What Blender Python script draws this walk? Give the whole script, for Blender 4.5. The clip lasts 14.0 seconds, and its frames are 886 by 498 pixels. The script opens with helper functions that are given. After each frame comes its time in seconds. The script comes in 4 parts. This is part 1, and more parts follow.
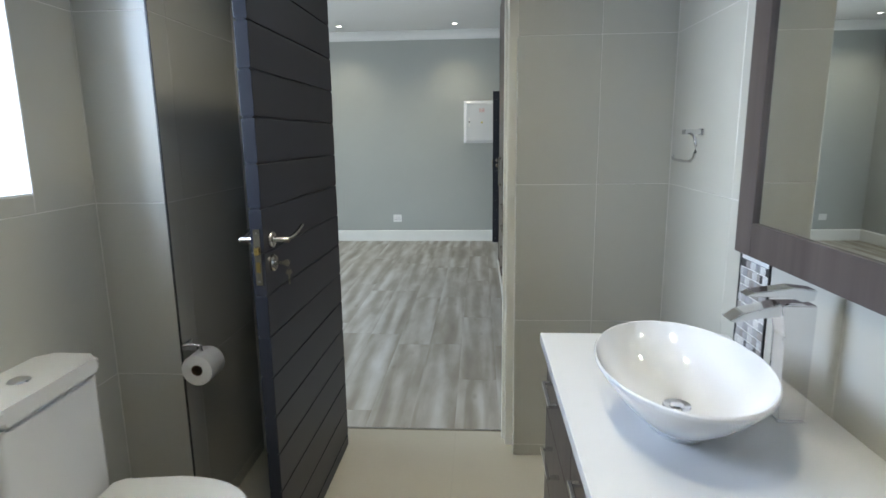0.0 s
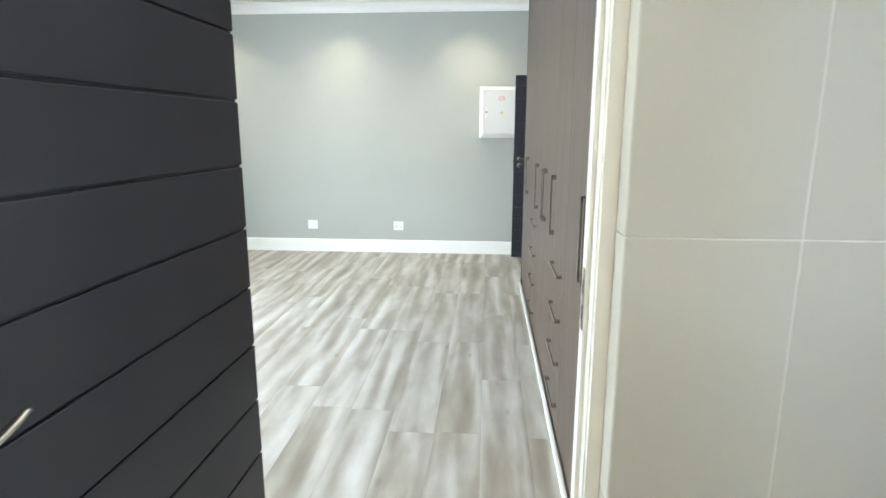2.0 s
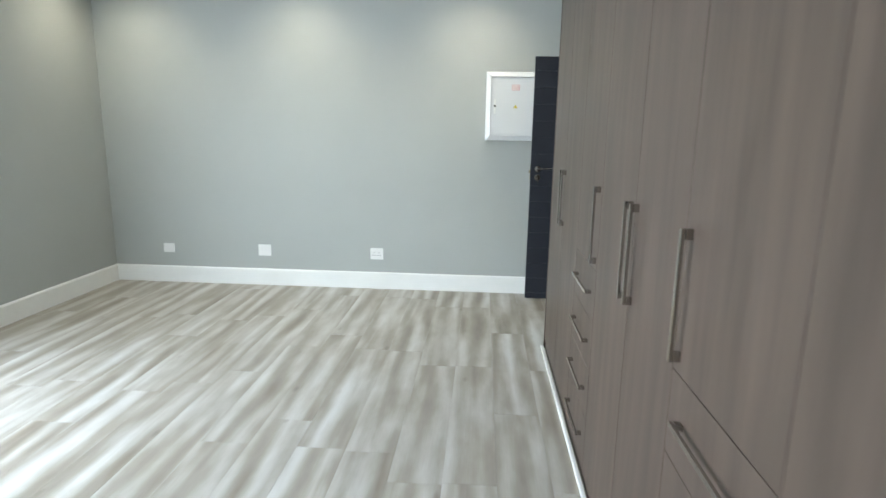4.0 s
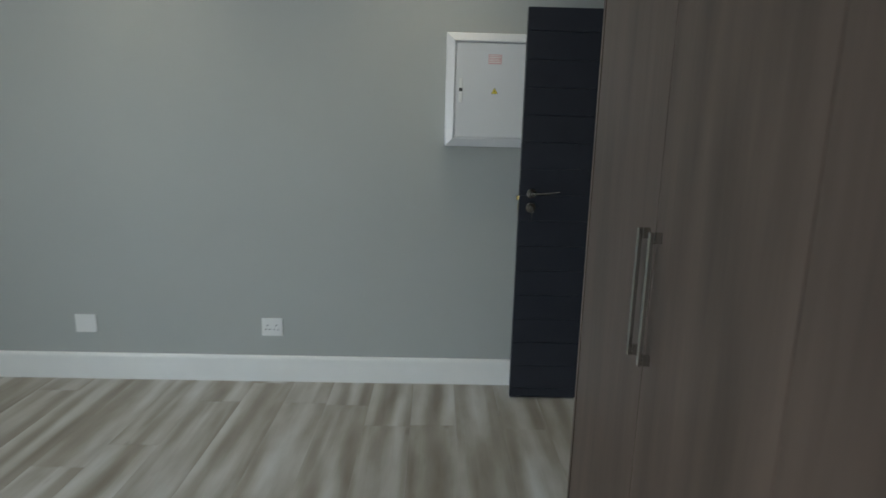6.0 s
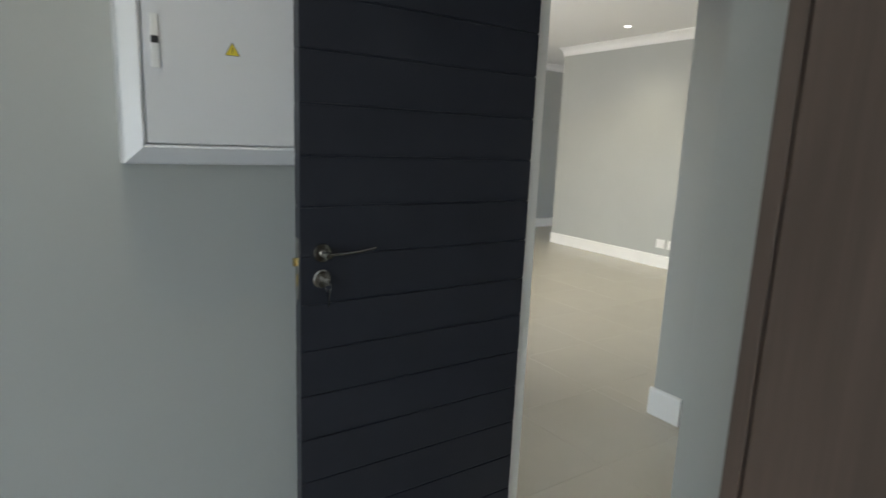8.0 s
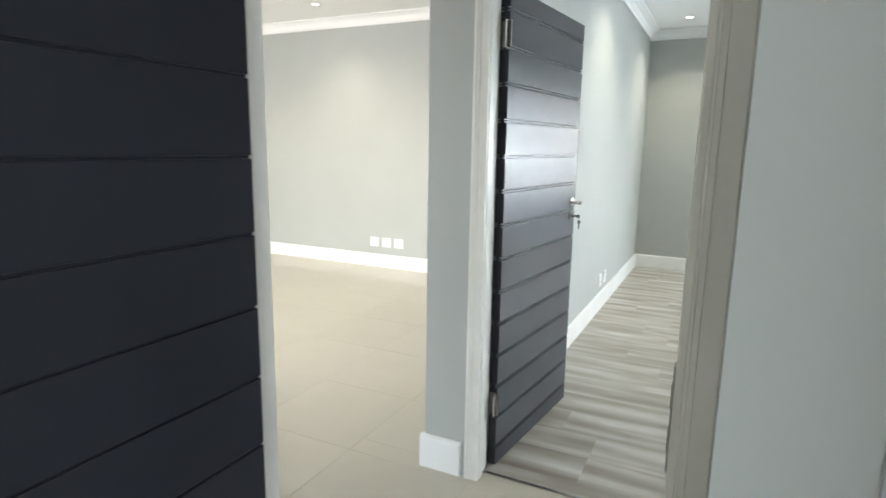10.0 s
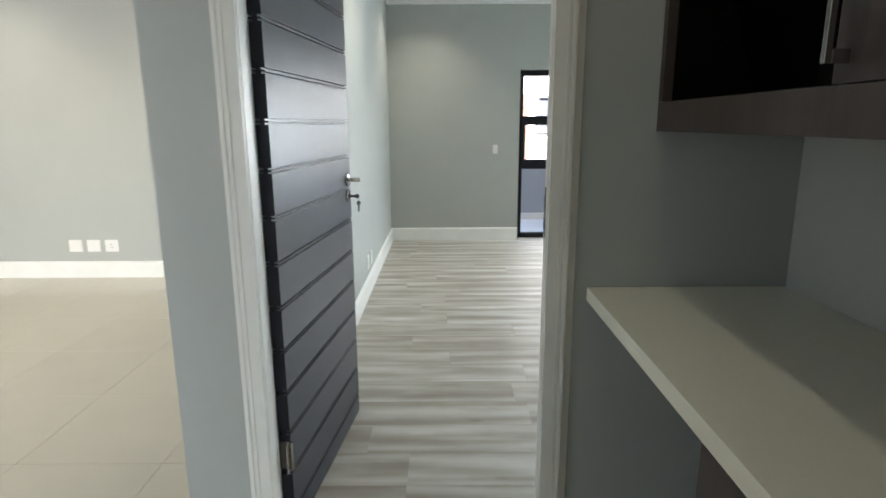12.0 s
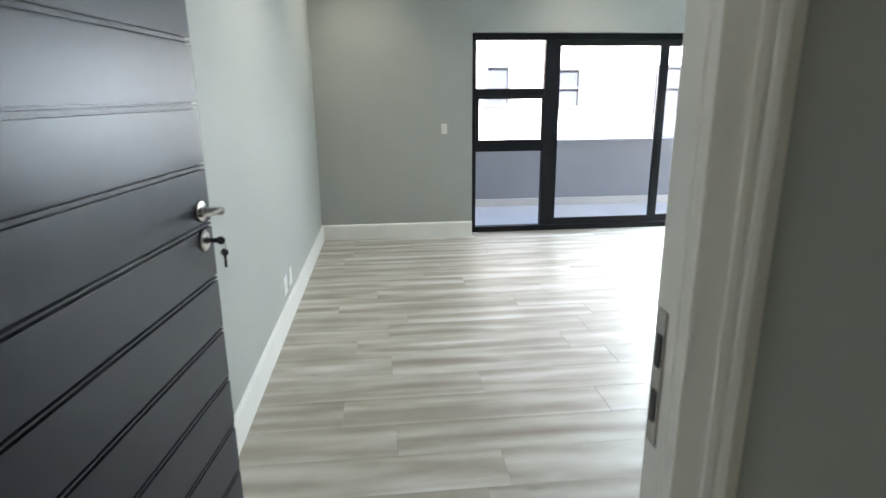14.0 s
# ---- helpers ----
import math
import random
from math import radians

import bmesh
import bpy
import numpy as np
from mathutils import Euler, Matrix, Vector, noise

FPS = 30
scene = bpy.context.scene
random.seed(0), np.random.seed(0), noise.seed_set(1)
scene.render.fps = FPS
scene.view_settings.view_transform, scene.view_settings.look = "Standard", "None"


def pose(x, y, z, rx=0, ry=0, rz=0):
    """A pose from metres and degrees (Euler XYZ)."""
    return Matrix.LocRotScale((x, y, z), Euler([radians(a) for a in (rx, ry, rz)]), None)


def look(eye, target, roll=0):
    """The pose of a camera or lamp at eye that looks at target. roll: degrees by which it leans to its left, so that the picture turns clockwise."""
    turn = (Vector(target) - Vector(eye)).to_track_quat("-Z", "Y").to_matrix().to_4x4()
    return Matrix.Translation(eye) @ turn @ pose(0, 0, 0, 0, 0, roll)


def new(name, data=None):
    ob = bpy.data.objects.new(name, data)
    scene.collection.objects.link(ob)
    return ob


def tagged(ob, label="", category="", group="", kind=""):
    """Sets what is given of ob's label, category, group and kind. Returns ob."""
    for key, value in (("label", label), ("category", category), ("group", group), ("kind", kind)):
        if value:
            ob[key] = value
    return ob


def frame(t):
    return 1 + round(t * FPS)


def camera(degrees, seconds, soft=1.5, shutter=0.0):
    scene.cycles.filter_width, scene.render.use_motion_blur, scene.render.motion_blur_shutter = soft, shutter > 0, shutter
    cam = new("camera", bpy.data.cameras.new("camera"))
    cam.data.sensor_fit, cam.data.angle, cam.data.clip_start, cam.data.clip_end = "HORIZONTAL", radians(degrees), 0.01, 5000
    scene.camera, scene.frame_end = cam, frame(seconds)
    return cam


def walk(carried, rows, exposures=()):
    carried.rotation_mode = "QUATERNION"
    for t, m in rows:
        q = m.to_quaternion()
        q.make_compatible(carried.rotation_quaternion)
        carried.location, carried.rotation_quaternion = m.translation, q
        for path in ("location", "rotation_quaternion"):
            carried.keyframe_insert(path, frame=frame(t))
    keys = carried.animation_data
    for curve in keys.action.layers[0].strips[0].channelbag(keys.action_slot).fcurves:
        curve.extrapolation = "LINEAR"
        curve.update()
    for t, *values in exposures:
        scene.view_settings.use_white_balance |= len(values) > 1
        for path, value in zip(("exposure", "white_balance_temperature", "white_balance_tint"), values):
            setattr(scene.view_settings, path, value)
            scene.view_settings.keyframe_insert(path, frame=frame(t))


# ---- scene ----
cam = camera(75.6, 14.0, shutter=0.4)

PATH = [
    (0, (0.337, 0.065, 1.449), (0.21, 2.024, 1.065), -0.7),
    (0.5, (0.341, 0.355, 1.439), (0.213, 2.313, 1.051), -0.5),
    (1, (0.297, 0.688, 1.44), (0.158, 2.644, 1.043), -0.2),
    (1.5, (0.25, 1.04, 1.427), (0.105, 2.994, 1.028), 0.1),
    (2, (0.221, 1.374, 1.455), (0.072, 3.326, 1.046), 0.1),
    (2.5, (0.183, 1.727, 1.452), (0.037, 3.68, 1.048), 0.6),
    (5, (0.09, 4.01, 1.423), (-0.01, 5.966, 1.022), 1.2),
    (5.5, (0.082, 4.507, 1.425), (0.031, 6.466, 1.027), 1.2),
    (6, (0.078, 4.973, 1.435), (0.113, 6.932, 1.034), 1.4),
    (6.5, (0.08, 5.407, 1.437), (0.272, 7.357, 1.036), 1.6),
    (7, (0.052, 5.806, 1.453), (0.495, 7.714, 1.046), 1.5),
    (7.5, (0.044, 6.143, 1.44), (0.79, 7.957, 1.052), 2.1),
    (8, (0.009, 6.458, 1.444), (1.099, 8.094, 1.076), 2.3),
    (8.5, (0.092, 6.672, 1.445), (1.43, 8.114, 1.086), 2.0),
    (9, (0.243, 6.867, 1.436), (1.755, 8.128, 1.083), 1.7),
    (9.2, (0.308, 6.937, 1.436), (1.878, 8.128, 1.083), 1.5),
    (11.3, (0.929, 7.42, 1.381), (2.876, 7.686, 1.008), 0.1),
    (11.5, (0.976, 7.447, 1.384), (2.931, 7.623, 1.002), -0.1),
    (12, (1.091, 7.48, 1.375), (3.044, 7.481, 0.945), -0.3),
    (12.5, (1.296, 7.484, 1.371), (3.238, 7.39, 0.9), -0.4),
    (13, (1.596, 7.487, 1.367), (3.529, 7.36, 0.869), -0.7),
    (13.5, (1.91, 7.497, 1.376), (3.837, 7.338, 0.864), -0.2),
    (14, (2.196, 7.455, 1.402), (4.117, 7.263, 0.879), -0.5),
]
walk(cam, [(t, look(eye, target, roll)) for t, eye, target, roll in PATH],
     exposures=((0, 2.45, 6550, 10), (0.5, 2.57, 6580, 10), (1, 2.89, 6680, 10), (1.5, 3.20, 6800, 10), (2, 3.55, 6780, 10), (2.5, 3.81, 6650, 10), (2.8, 3.81, 6620, 10),
                (4.6, 2.71, 6500, 10), (5, 2.41, 6500, 10), (5.5, 2.14, 6500, 10), (6, 1.92, 6500, 10), (6.5, 1.74, 6550, 10), (7, 1.64, 6600, 11), (7.5, 1.84, 6650, 12),
                (8, 2.17, 6650, 12), (8.5, 2.50, 6550, 12), (9, 2.83, 6500, 12), (9.3, 2.95, 6500, 12), (11.2, 3.00, 6520, 12), (11.5, 2.96, 6520, 12), (12, 2.57, 6520, 12),
                (12.5, 2.41, 6480, 11), (13, 2.18, 6480, 11), (13.5, 2.06, 6480, 12), (14, 2.50, 6480, 12)))

# ---------------------------------------------------------------- world, sun, large lights
world = bpy.data.worlds.new("world")
scene.world = world
world.use_nodes = True
wn, wl = world.node_tree.nodes, world.node_tree.links
sky = wn.new("ShaderNodeTexSky")
sky.sky_type, sky.sun_disc = "NISHITA", False
sky.sun_elevation, sky.sun_rotation = radians(46), radians(-102.5)
wl.new(sky.outputs[0], wn["Background"].inputs[0])
wn["Background"].inputs[1].default_value = 0.15


def lamp(name, kind, m, energy, color=(1, 1, 1), **more):
    data = bpy.data.lights.new(name, kind)
    data.energy, data.color = energy, color
    for key, value in more.items():
        if key == "angle":
            data.angle = value
        elif key == "size":
            data.shape, data.size, data.size_y = "RECTANGLE", value[0], value[1]
        elif key == "spot":
            data.spot_size, data.spot_blend, data.shadow_soft_size = value
    ob = new(name, data)
    ob.matrix_world = m
    return ob


lamp("sun", "SUN", look((-9, -2, 9.5), (0, 0, 0)), 5.0, (1, 0.95, 0.88), angle=radians(0.6))
# daylight through the openings that the walk never faces
lamp("daylight_bedroom", "AREA", look((-3.39, 4.25, 1.1), (0, 5.0, 0.9)), 19.1, (0.7, 0.86, 1), size=(2.6, 2.0))
lamp("daylight_living", "AREA", look((1.10, 11.5, 1.1), (5, 12.7, 1.0)), 22, (1, 0.975, 0.93), size=(2.8, 2.0))
lamp("daylight_second_bedroom", "AREA", look((7.96, 3.97, 1.34), (4, 4.5, 0.3)), 28, (0.78, 0.91, 1), size=(0.58, 1.1))
lamp("daylight_bath", "AREA", look((-1.5, 1.12, 1.82), (1, 1.2, 1.35)), 13, (0.56, 0.72, 1), size=(0.9, 0.9))


# ---------------------------------------------------------------- materials
def material(name, rough=0.5, metal=0.0, coat=0.0):
    m = bpy.data.materials.new(name)
    m.use_nodes = True
    n, l = m.node_tree.nodes, m.node_tree.links
    b = n["Principled BSDF"]
    b.inputs["Roughness"].default_value, b.inputs["Metallic"].default_value = rough, metal
    b.inputs["Coat Weight"].default_value = coat
    return m, n, l, b


def ramp(n, stops):
    r = n.new("ShaderNodeValToRGB")
    while len(r.color_ramp.elements) < len(stops):
        r.color_ramp.elements.new(0.5)
    for e, (p, c) in zip(r.color_ramp.elements, stops):
        e.position, e.color = p, (*c, 1)
    return r


def noise_at(n, l, scale, detail=3.0, stretch=(1, 1, 1), rough=0.55, source="Object"):
    c, mp, t = n.new("ShaderNodeTexCoord"), n.new("ShaderNodeMapping"), n.new("ShaderNodeTexNoise")
    mp.inputs["Scale"].default_value = stretch
    t.inputs["Scale"].default_value, t.inputs["Detail"].default_value, t.inputs["Roughness"].default_value = scale, detail, rough
    l.new(c.outputs[source], mp.inputs[0]), l.new(mp.outputs[0], t.inputs["Vector"])
    return t, mp


def bump(n, l, b, height, strength=0.1, distance=0.002):
    u = n.new("ShaderNodeBump")
    u.inputs["Strength"].default_value, u.inputs["Distance"].default_value = strength, distance
    l.new(height, u.inputs["Height"]), l.new(u.outputs[0], b.inputs["Normal"])


def plain(name, color, rough=0.5, metal=0.0, vary=0.06, scale=3.0, grain=260.0, relief=0.05, coat=0.0, gloss=0.04):
    """Painted or cast surface: soft large mottling in the colour, fine grain in the relief and the gloss."""
    m, n, l, b = material(name, rough, metal, coat)
    big, _ = noise_at(n, l, scale, 4)
    lo, hi = (tuple(min(1, c * k) for c in color) for k in (1 - vary, 1 + vary))
    r = ramp(n, [(0.3, lo), (0.7, hi)])
    l.new(big.outputs[0], r.inputs[0]), l.new(r.outputs[0], b.inputs["Base Color"])
    fine, _ = noise_at(n, l, grain, 2)
    bump(n, l, b, fine.outputs[0], relief, 0.001)
    mr = n.new("ShaderNodeMapRange")
    mr.inputs[3].default_value, mr.inputs[4].default_value = max(0.02, rough - gloss), min(1, rough + gloss)
    l.new(big.outputs[0], mr.inputs[0]), l.new(mr.outputs[0], b.inputs["Roughness"])
    return m


WALL = plain("grey_wall_paint", (0.386, 0.401, 0.380), 0.62, vary=0.03, scale=1.3, grain=420, relief=0.12)
CEILING = plain("ceiling_paint", (0.80, 0.80, 0.79), 0.75, vary=0.02, scale=1.0)
WHITE = plain("white_gloss_paint", (0.78, 0.78, 0.755), 0.32, vary=0.03, scale=5, grain=180, relief=0.06)
CREAM = plain("cream_frame_paint", (0.76, 0.75, 0.70), 0.35, vary=0.04, scale=6, grain=140, relief=0.08)
DOORPAINT = plain("charcoal_door_paint", (0.027, 0.029, 0.037), 0.33, vary=0.10, scale=4, grain=200, relief=0.06)
DOORPAINT.node_tree.nodes["Principled BSDF"].inputs["Specular IOR Level"].default_value = 0.21
PORCELAIN = plain("porcelain", (0.73, 0.73, 0.725), 0.08, vary=0.01, scale=4, grain=60, relief=0.0, coat=0.5)
QUARTZ = plain("white_stone_top", (0.66, 0.66, 0.655), 0.14, vary=0.015, scale=3, grain=400, relief=0.02, gloss=0.005)
QUARTZ_WARM = plain("cream_stone_top", (0.77, 0.765, 0.65), 0.30, vary=0.015, scale=2, grain=400, relief=0.02, gloss=0.005)
CHROME = plain("chrome", (0.80, 0.80, 0.82), 0.07, 1.0, vary=0.03, scale=20, relief=0.0)
NICKEL = plain("brushed_nickel", (0.44, 0.42, 0.39), 0.22, 1.0, vary=0.05, scale=30, relief=0.0, gloss=0.004)
BRASS = plain("brass", (0.70, 0.52, 0.20), 0.25, 1.0, vary=0.05)
PLASTIC = plain("white_plastic", (0.74, 0.74, 0.72), 0.34, vary=0.02)
SILVER = plain("silver_switch_plate", (0.60, 0.61, 0.66), 0.32, 0.55, vary=0.04, scale=12)
ENAMEL = plain("white_enamel", (0.64, 0.65, 0.66), 0.30, vary=0.01, scale=4, grain=300, relief=0.04, gloss=0.004)
BLACKALU = plain("black_aluminium", (0.010, 0.011, 0.015), 0.42, 0.0, vary=0.15, scale=9)
BLACKALU.node_tree.nodes["Principled BSDF"].inputs["Specular IOR Level"].default_value = 0.25
DARK = plain("black_plastic", (0.012, 0.012, 0.013), 0.4)
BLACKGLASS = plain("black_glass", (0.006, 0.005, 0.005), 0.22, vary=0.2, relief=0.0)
PAPER = plain("toilet_paper", (0.80, 0.79, 0.77), 0.95, vary=0.03, scale=30, grain=150, relief=0.4)
CARD = plain("brown_card", (0.14, 0.085, 0.05), 0.9)
PINK = plain("pink_label", (0.62, 0.40, 0.40), 0.5, vary=0.15, scale=60)
YELLOW = plain("yellow_label", (0.72, 0.58, 0.06), 0.45)
PLASTER = plain("outdoor_white_plaster", (0.88, 0.875, 0.86), 0.8, vary=0.03, scale=0.8, grain=40, relief=0.3)
GREYPLASTER = plain("outdoor_grey_plaster", (0.32, 0.315, 0.325), 0.85, vary=0.07, scale=1.0, grain=50, relief=0.3)
TERRACOTTA = plain("terracotta_plaster", (0.24, 0.13, 0.095), 0.85, vary=0.08, scale=1.5, grain=40, relief=0.3)
PALE = plain("balcony_screed", (0.66, 0.61, 0.56), 0.6, vary=0.06, scale=2)
GROUT = plain("tile_grout", (0.69, 0.68, 0.645), 0.9, vary=0.08, scale=8)
FLOORGROUT = plain("floor_grout", (0.45, 0.415, 0.34), 0.9, vary=0.08, scale=8)
GROUND = plain("ground", (0.20, 0.19, 0.17), 0.9, vary=0.15, scale=0.5)
GLOW, gn, gl, gb = material("lamp_glow")
gb.inputs["Emission Color"].default_value, gb.inputs["Emission Strength"].default_value = (1, 0.96, 0.88, 1), 3.0
LED, gn, gl, gb = material("indicator_led")
gb.inputs["Emission Color"].default_value, gb.inputs["Emission Strength"].default_value = (0.55, 0.6, 1, 1), 1.2
MIRROR, gn, gl, gb = material("mirror_silver", 0.015, 1.0)
gb.inputs["Base Color"].default_value = (0.86, 0.88, 0.87, 1)
GLASS, gn, gl, gb = material("window_glass", 0.0)
gb.inputs["Transmission Weight"].default_value, gb.inputs["IOR"].default_value = 1.0, 1.02
gb.inputs["Base Color"].default_value = (0.97, 0.985, 0.98, 1)


def tile_material(name, color, rough, spread=0.05, cloud=0.06):
    """Glazed porcelain: each tile a little off in tone, with fine linen streaks and faint clouding."""
    m, n, l, b = material(name, rough)
    info, (big, shift), fine = n.new("ShaderNodeObjectInfo"), noise_at(n, l, 5, 4), noise_at(n, l, 300, 2, (1, 1, 0.06))[0]
    far = n.new("ShaderNodeMath")
    far.operation = "MULTIPLY"
    far.inputs[1].default_value = 71.0
    l.new(info.outputs["Random"], far.inputs[0]), l.new(far.outputs[0], shift.inputs["Location"])
    add = n.new("ShaderNodeMath")
    add.operation = "MULTIPLY_ADD"
    add.inputs[1].default_value = spread
    sc = n.new("ShaderNodeMath")
    sc.operation = "MULTIPLY_ADD"
    sc.inputs[1].default_value, sc.inputs[2].default_value = cloud, 1 - cloud / 2 - spread / 2
    l.new(big.outputs[0], sc.inputs[0]), l.new(info.outputs["Random"], add.inputs[0]), l.new(sc.outputs[0], add.inputs[2])
    mix = n.new("ShaderNodeVectorMath")
    mix.operation = "SCALE"
    mix.inputs[0].default_value = color
    l.new(add.outputs[0], mix.inputs["Scale"]), l.new(mix.outputs[0], b.inputs["Base Color"])
    bump(n, l, b, fine.outputs[0], 0.05, 0.001)
    return m


WALLTILE = tile_material("greige_wall_tile", (0.49, 0.485, 0.435), 0.28)
FLOORTILE = tile_material("beige_floor_tile", (0.52, 0.485, 0.40), 0.20, 0.04, 0.08)


def plank_material():
    """Grey-washed laminate: wavering pale and brown bands along the board, blotches, fine grain, a few knots."""
    m, n, l, b = material("greywash_laminate", 0.42)

    def calc(operation, a, x, y=None):
        node = n.new("ShaderNodeMath")
        node.operation = operation
        for slot, value in enumerate(v for v in (a, x, y) if v is not None):
            if isinstance(value, (int, float)):
                node.inputs[slot].default_value = value
            else:
                l.new(value, node.inputs[slot])
        return node.outputs[0]

    rnd = n.new("ShaderNodeObjectInfo").outputs["Random"]
    comb = n.new("ShaderNodeCombineXYZ")
    l.new(calc("MULTIPLY", rnd, 37.0), comb.inputs[0]), l.new(calc("MULTIPLY", rnd, 91.0), comb.inputs[1])
    streak, m1 = noise_at(n, l, 1.0, 1.2, (10.0, 0.62, 1), 0.45)
    wobble, m2 = noise_at(n, l, 1.0, 2.0, (2.2, 1.15, 1), 0.45)
    blotch, m3 = noise_at(n, l, 1.0, 3.5, (8.5, 2.5, 1), 0.55)
    grain, m4 = noise_at(n, l, 1.0, 4, (150, 4.5, 1), 0.6)
    streak.inputs["Distortion"].default_value = 0.8
    for mp in (m1, m2, m3, m4):
        l.new(comb.outputs[0], mp.inputs["Location"])
    co, parts = n.new("ShaderNodeTexCoord"), n.new("ShaderNodeSeparateXYZ")
    l.new(co.outputs["Object"], parts.inputs[0])
    # two bands to a board, drifting sideways along it
    turn = calc("MULTIPLY_ADD", parts.outputs[0], 41.0, calc("MULTIPLY", wobble.outputs[0], 9.0))
    band = calc("SINE", calc("MULTIPLY_ADD", rnd, 3.2, turn), 0.0)
    value = calc("MULTIPLY_ADD", band, 0.065, calc("MULTIPLY_ADD", grain.outputs[0], 0.07, -0.035))
    value = calc("MULTIPLY_ADD", streak.outputs[0], 0.50, value)
    value = calc("MULTIPLY_ADD", blotch.outputs[0], 0.36, value)
    value = calc("MULTIPLY_ADD", wobble.outputs[0], 0.14, value)
    r = ramp(n, [(0.28, (0.225, 0.193, 0.152)), (0.45, (0.330, 0.300, 0.252)), (0.57, (0.440, 0.422, 0.382)), (0.74, (0.600, 0.598, 0.575))])
    l.new(value, r.inputs[0])
    vor = n.new("ShaderNodeTexVoronoi")
    vor.inputs["Scale"].default_value = 1.0
    mp = n.new("ShaderNodeMapping")
    mp.inputs["Scale"].default_value = (6.0, 2.2, 1)
    l.new(co.outputs["Object"], mp.inputs[0]), l.new(comb.outputs[0], mp.inputs["Location"]), l.new(mp.outputs[0], vor.inputs["Vector"])
    kn = ramp(n, [(0.03, (0.45, 0.40, 0.34)), (0.11, (1, 1, 1))])
    l.new(vor.outputs["Distance"], kn.inputs[0])
    mul = n.new("ShaderNodeMix")
    mul.data_type, mul.blend_type = "RGBA", "MULTIPLY"
    mul.inputs["Factor"].default_value = 0.4
    l.new(r.outputs[0], mul.inputs["A"]), l.new(kn.outputs[0], mul.inputs["B"]), l.new(mul.outputs["Result"], b.inputs["Base Color"])
    bump(n, l, b, grain.outputs[0], 0.10, 0.001)
    return m


LAMINATE = plank_material()


def wood_material(name, dark, light, rough=0.42):
    m, n, l, b = material(name, rough)
    info = n.new("ShaderNodeObjectInfo")
    k = n.new("ShaderNodeMath")
    k.operation = "MULTIPLY"
    k.inputs[1].default_value = 53.0
    l.new(info.outputs["Random"], k.inputs[0])
    comb = n.new("ShaderNodeCombineXYZ")
    l.new(k.outputs[0], comb.inputs[1])
    a, m1 = noise_at(n, l, 1.0, 4, (14, 14, 1.3), 0.55)
    f, m2 = noise_at(n, l, 1.0, 3, (210, 210, 6), 0.6)
    for mp in (m1, m2):
        l.new(comb.outputs[0], mp.inputs["Location"])
    s = n.new("ShaderNodeMath")
    s.operation = "MULTIPLY_ADD"
    s.inputs[1].default_value = 0.25
    sub = n.new("ShaderNodeMath")
    sub.operation = "SUBTRACT"
    sub.inputs[1].default_value = 0.12
    l.new(f.outputs[0], s.inputs[0]), l.new(a.outputs[0], sub.inputs[0]), l.new(sub.outputs[0], s.inputs[2])
    r = ramp(n, [(0.28, dark), (0.72, light)])
    l.new(s.outputs[0], r.inputs[0]), l.new(r.outputs[0], b.inputs["Base Color"])
    bump(n, l, b, f.outputs[0], 0.15, 0.001)
    return m


WARDROBE = wood_material("taupe_wood_melamine", (0.040, 0.0275, 0.0210), (0.088, 0.0615, 0.0485))
DARKWOOD = wood_material("dark_brown_wood", (0.032, 0.023, 0.020), (0.075, 0.055, 0.048))
FRAMEWOOD = wood_material("walnut_stained_frame", (0.060, 0.046, 0.042), (0.105, 0.084, 0.078))


# ---------------------------------------------------------------- mesh helpers
def cuboid(bm, x0, x1, y0, y1, z0, z1):
    v = [bm.verts.new((x, y, z)) for z in (z0, z1) for y in (y0, y1) for x in (x0, x1)]
    for f in ((0, 2, 3, 1), (4, 5, 7, 6), (0, 1, 5, 4), (2, 6, 7, 3), (0, 4, 6, 2), (1, 3, 7, 5)):
        bm.faces.new([v[i] for i in f])


def boxes(*rows, bevel=0.0, segments=2):
    bm = bmesh.new()
    for row in rows:
        cuboid(bm, *row)
    if bevel:
        bmesh.ops.bevel(bm, geom=bm.edges[:], offset=bevel, segments=segments, affect="EDGES", profile=0.6)
    return bm


def rod(bm, a, b, radius, sides=20, cap=True):
    """A cylinder from a to b."""
    a, b = Vector(a), Vector(b)
    m = Matrix.Translation((a + b) / 2) @ (b - a).to_track_quat("Z", "Y").to_matrix().to_4x4()
    bmesh.ops.create_cone(bm, cap_ends=cap, segments=sides, radius1=radius, radius2=radius, depth=(b - a).length, matrix=m)


def tube(points, radius, sides=10, flat=1.0, taper=0.0):
    """A swept round or flattened bar along a line of points."""
    bm, rings = bmesh.new(), []
    pts = [Vector(p) for p in points]
    for i, p in enumerate(pts):
        d = (pts[min(i + 1, len(pts) - 1)] - pts[max(i - 1, 0)]).normalized()
        side = d.cross(Vector((0, 0, 1)))
        side = side.normalized() if side.length > 1e-3 else Vector((1, 0, 0))
        up = side.cross(d)
        thick = radius * (1 - taper * i / (len(pts) - 1))
        rings.append([bm.verts.new(p + thick * (math.cos(a) * side * flat + math.sin(a) * up)) for a in (2 * math.pi * k / sides for k in range(sides))])
    for r, q in zip(rings, rings[1:]):
        for k in range(sides):
            bm.faces.new((r[k], r[(k + 1) % sides], q[(k + 1) % sides], q[k]))
    bm.faces.new(rings[0][::-1]), bm.faces.new(rings[-1])
    return bm


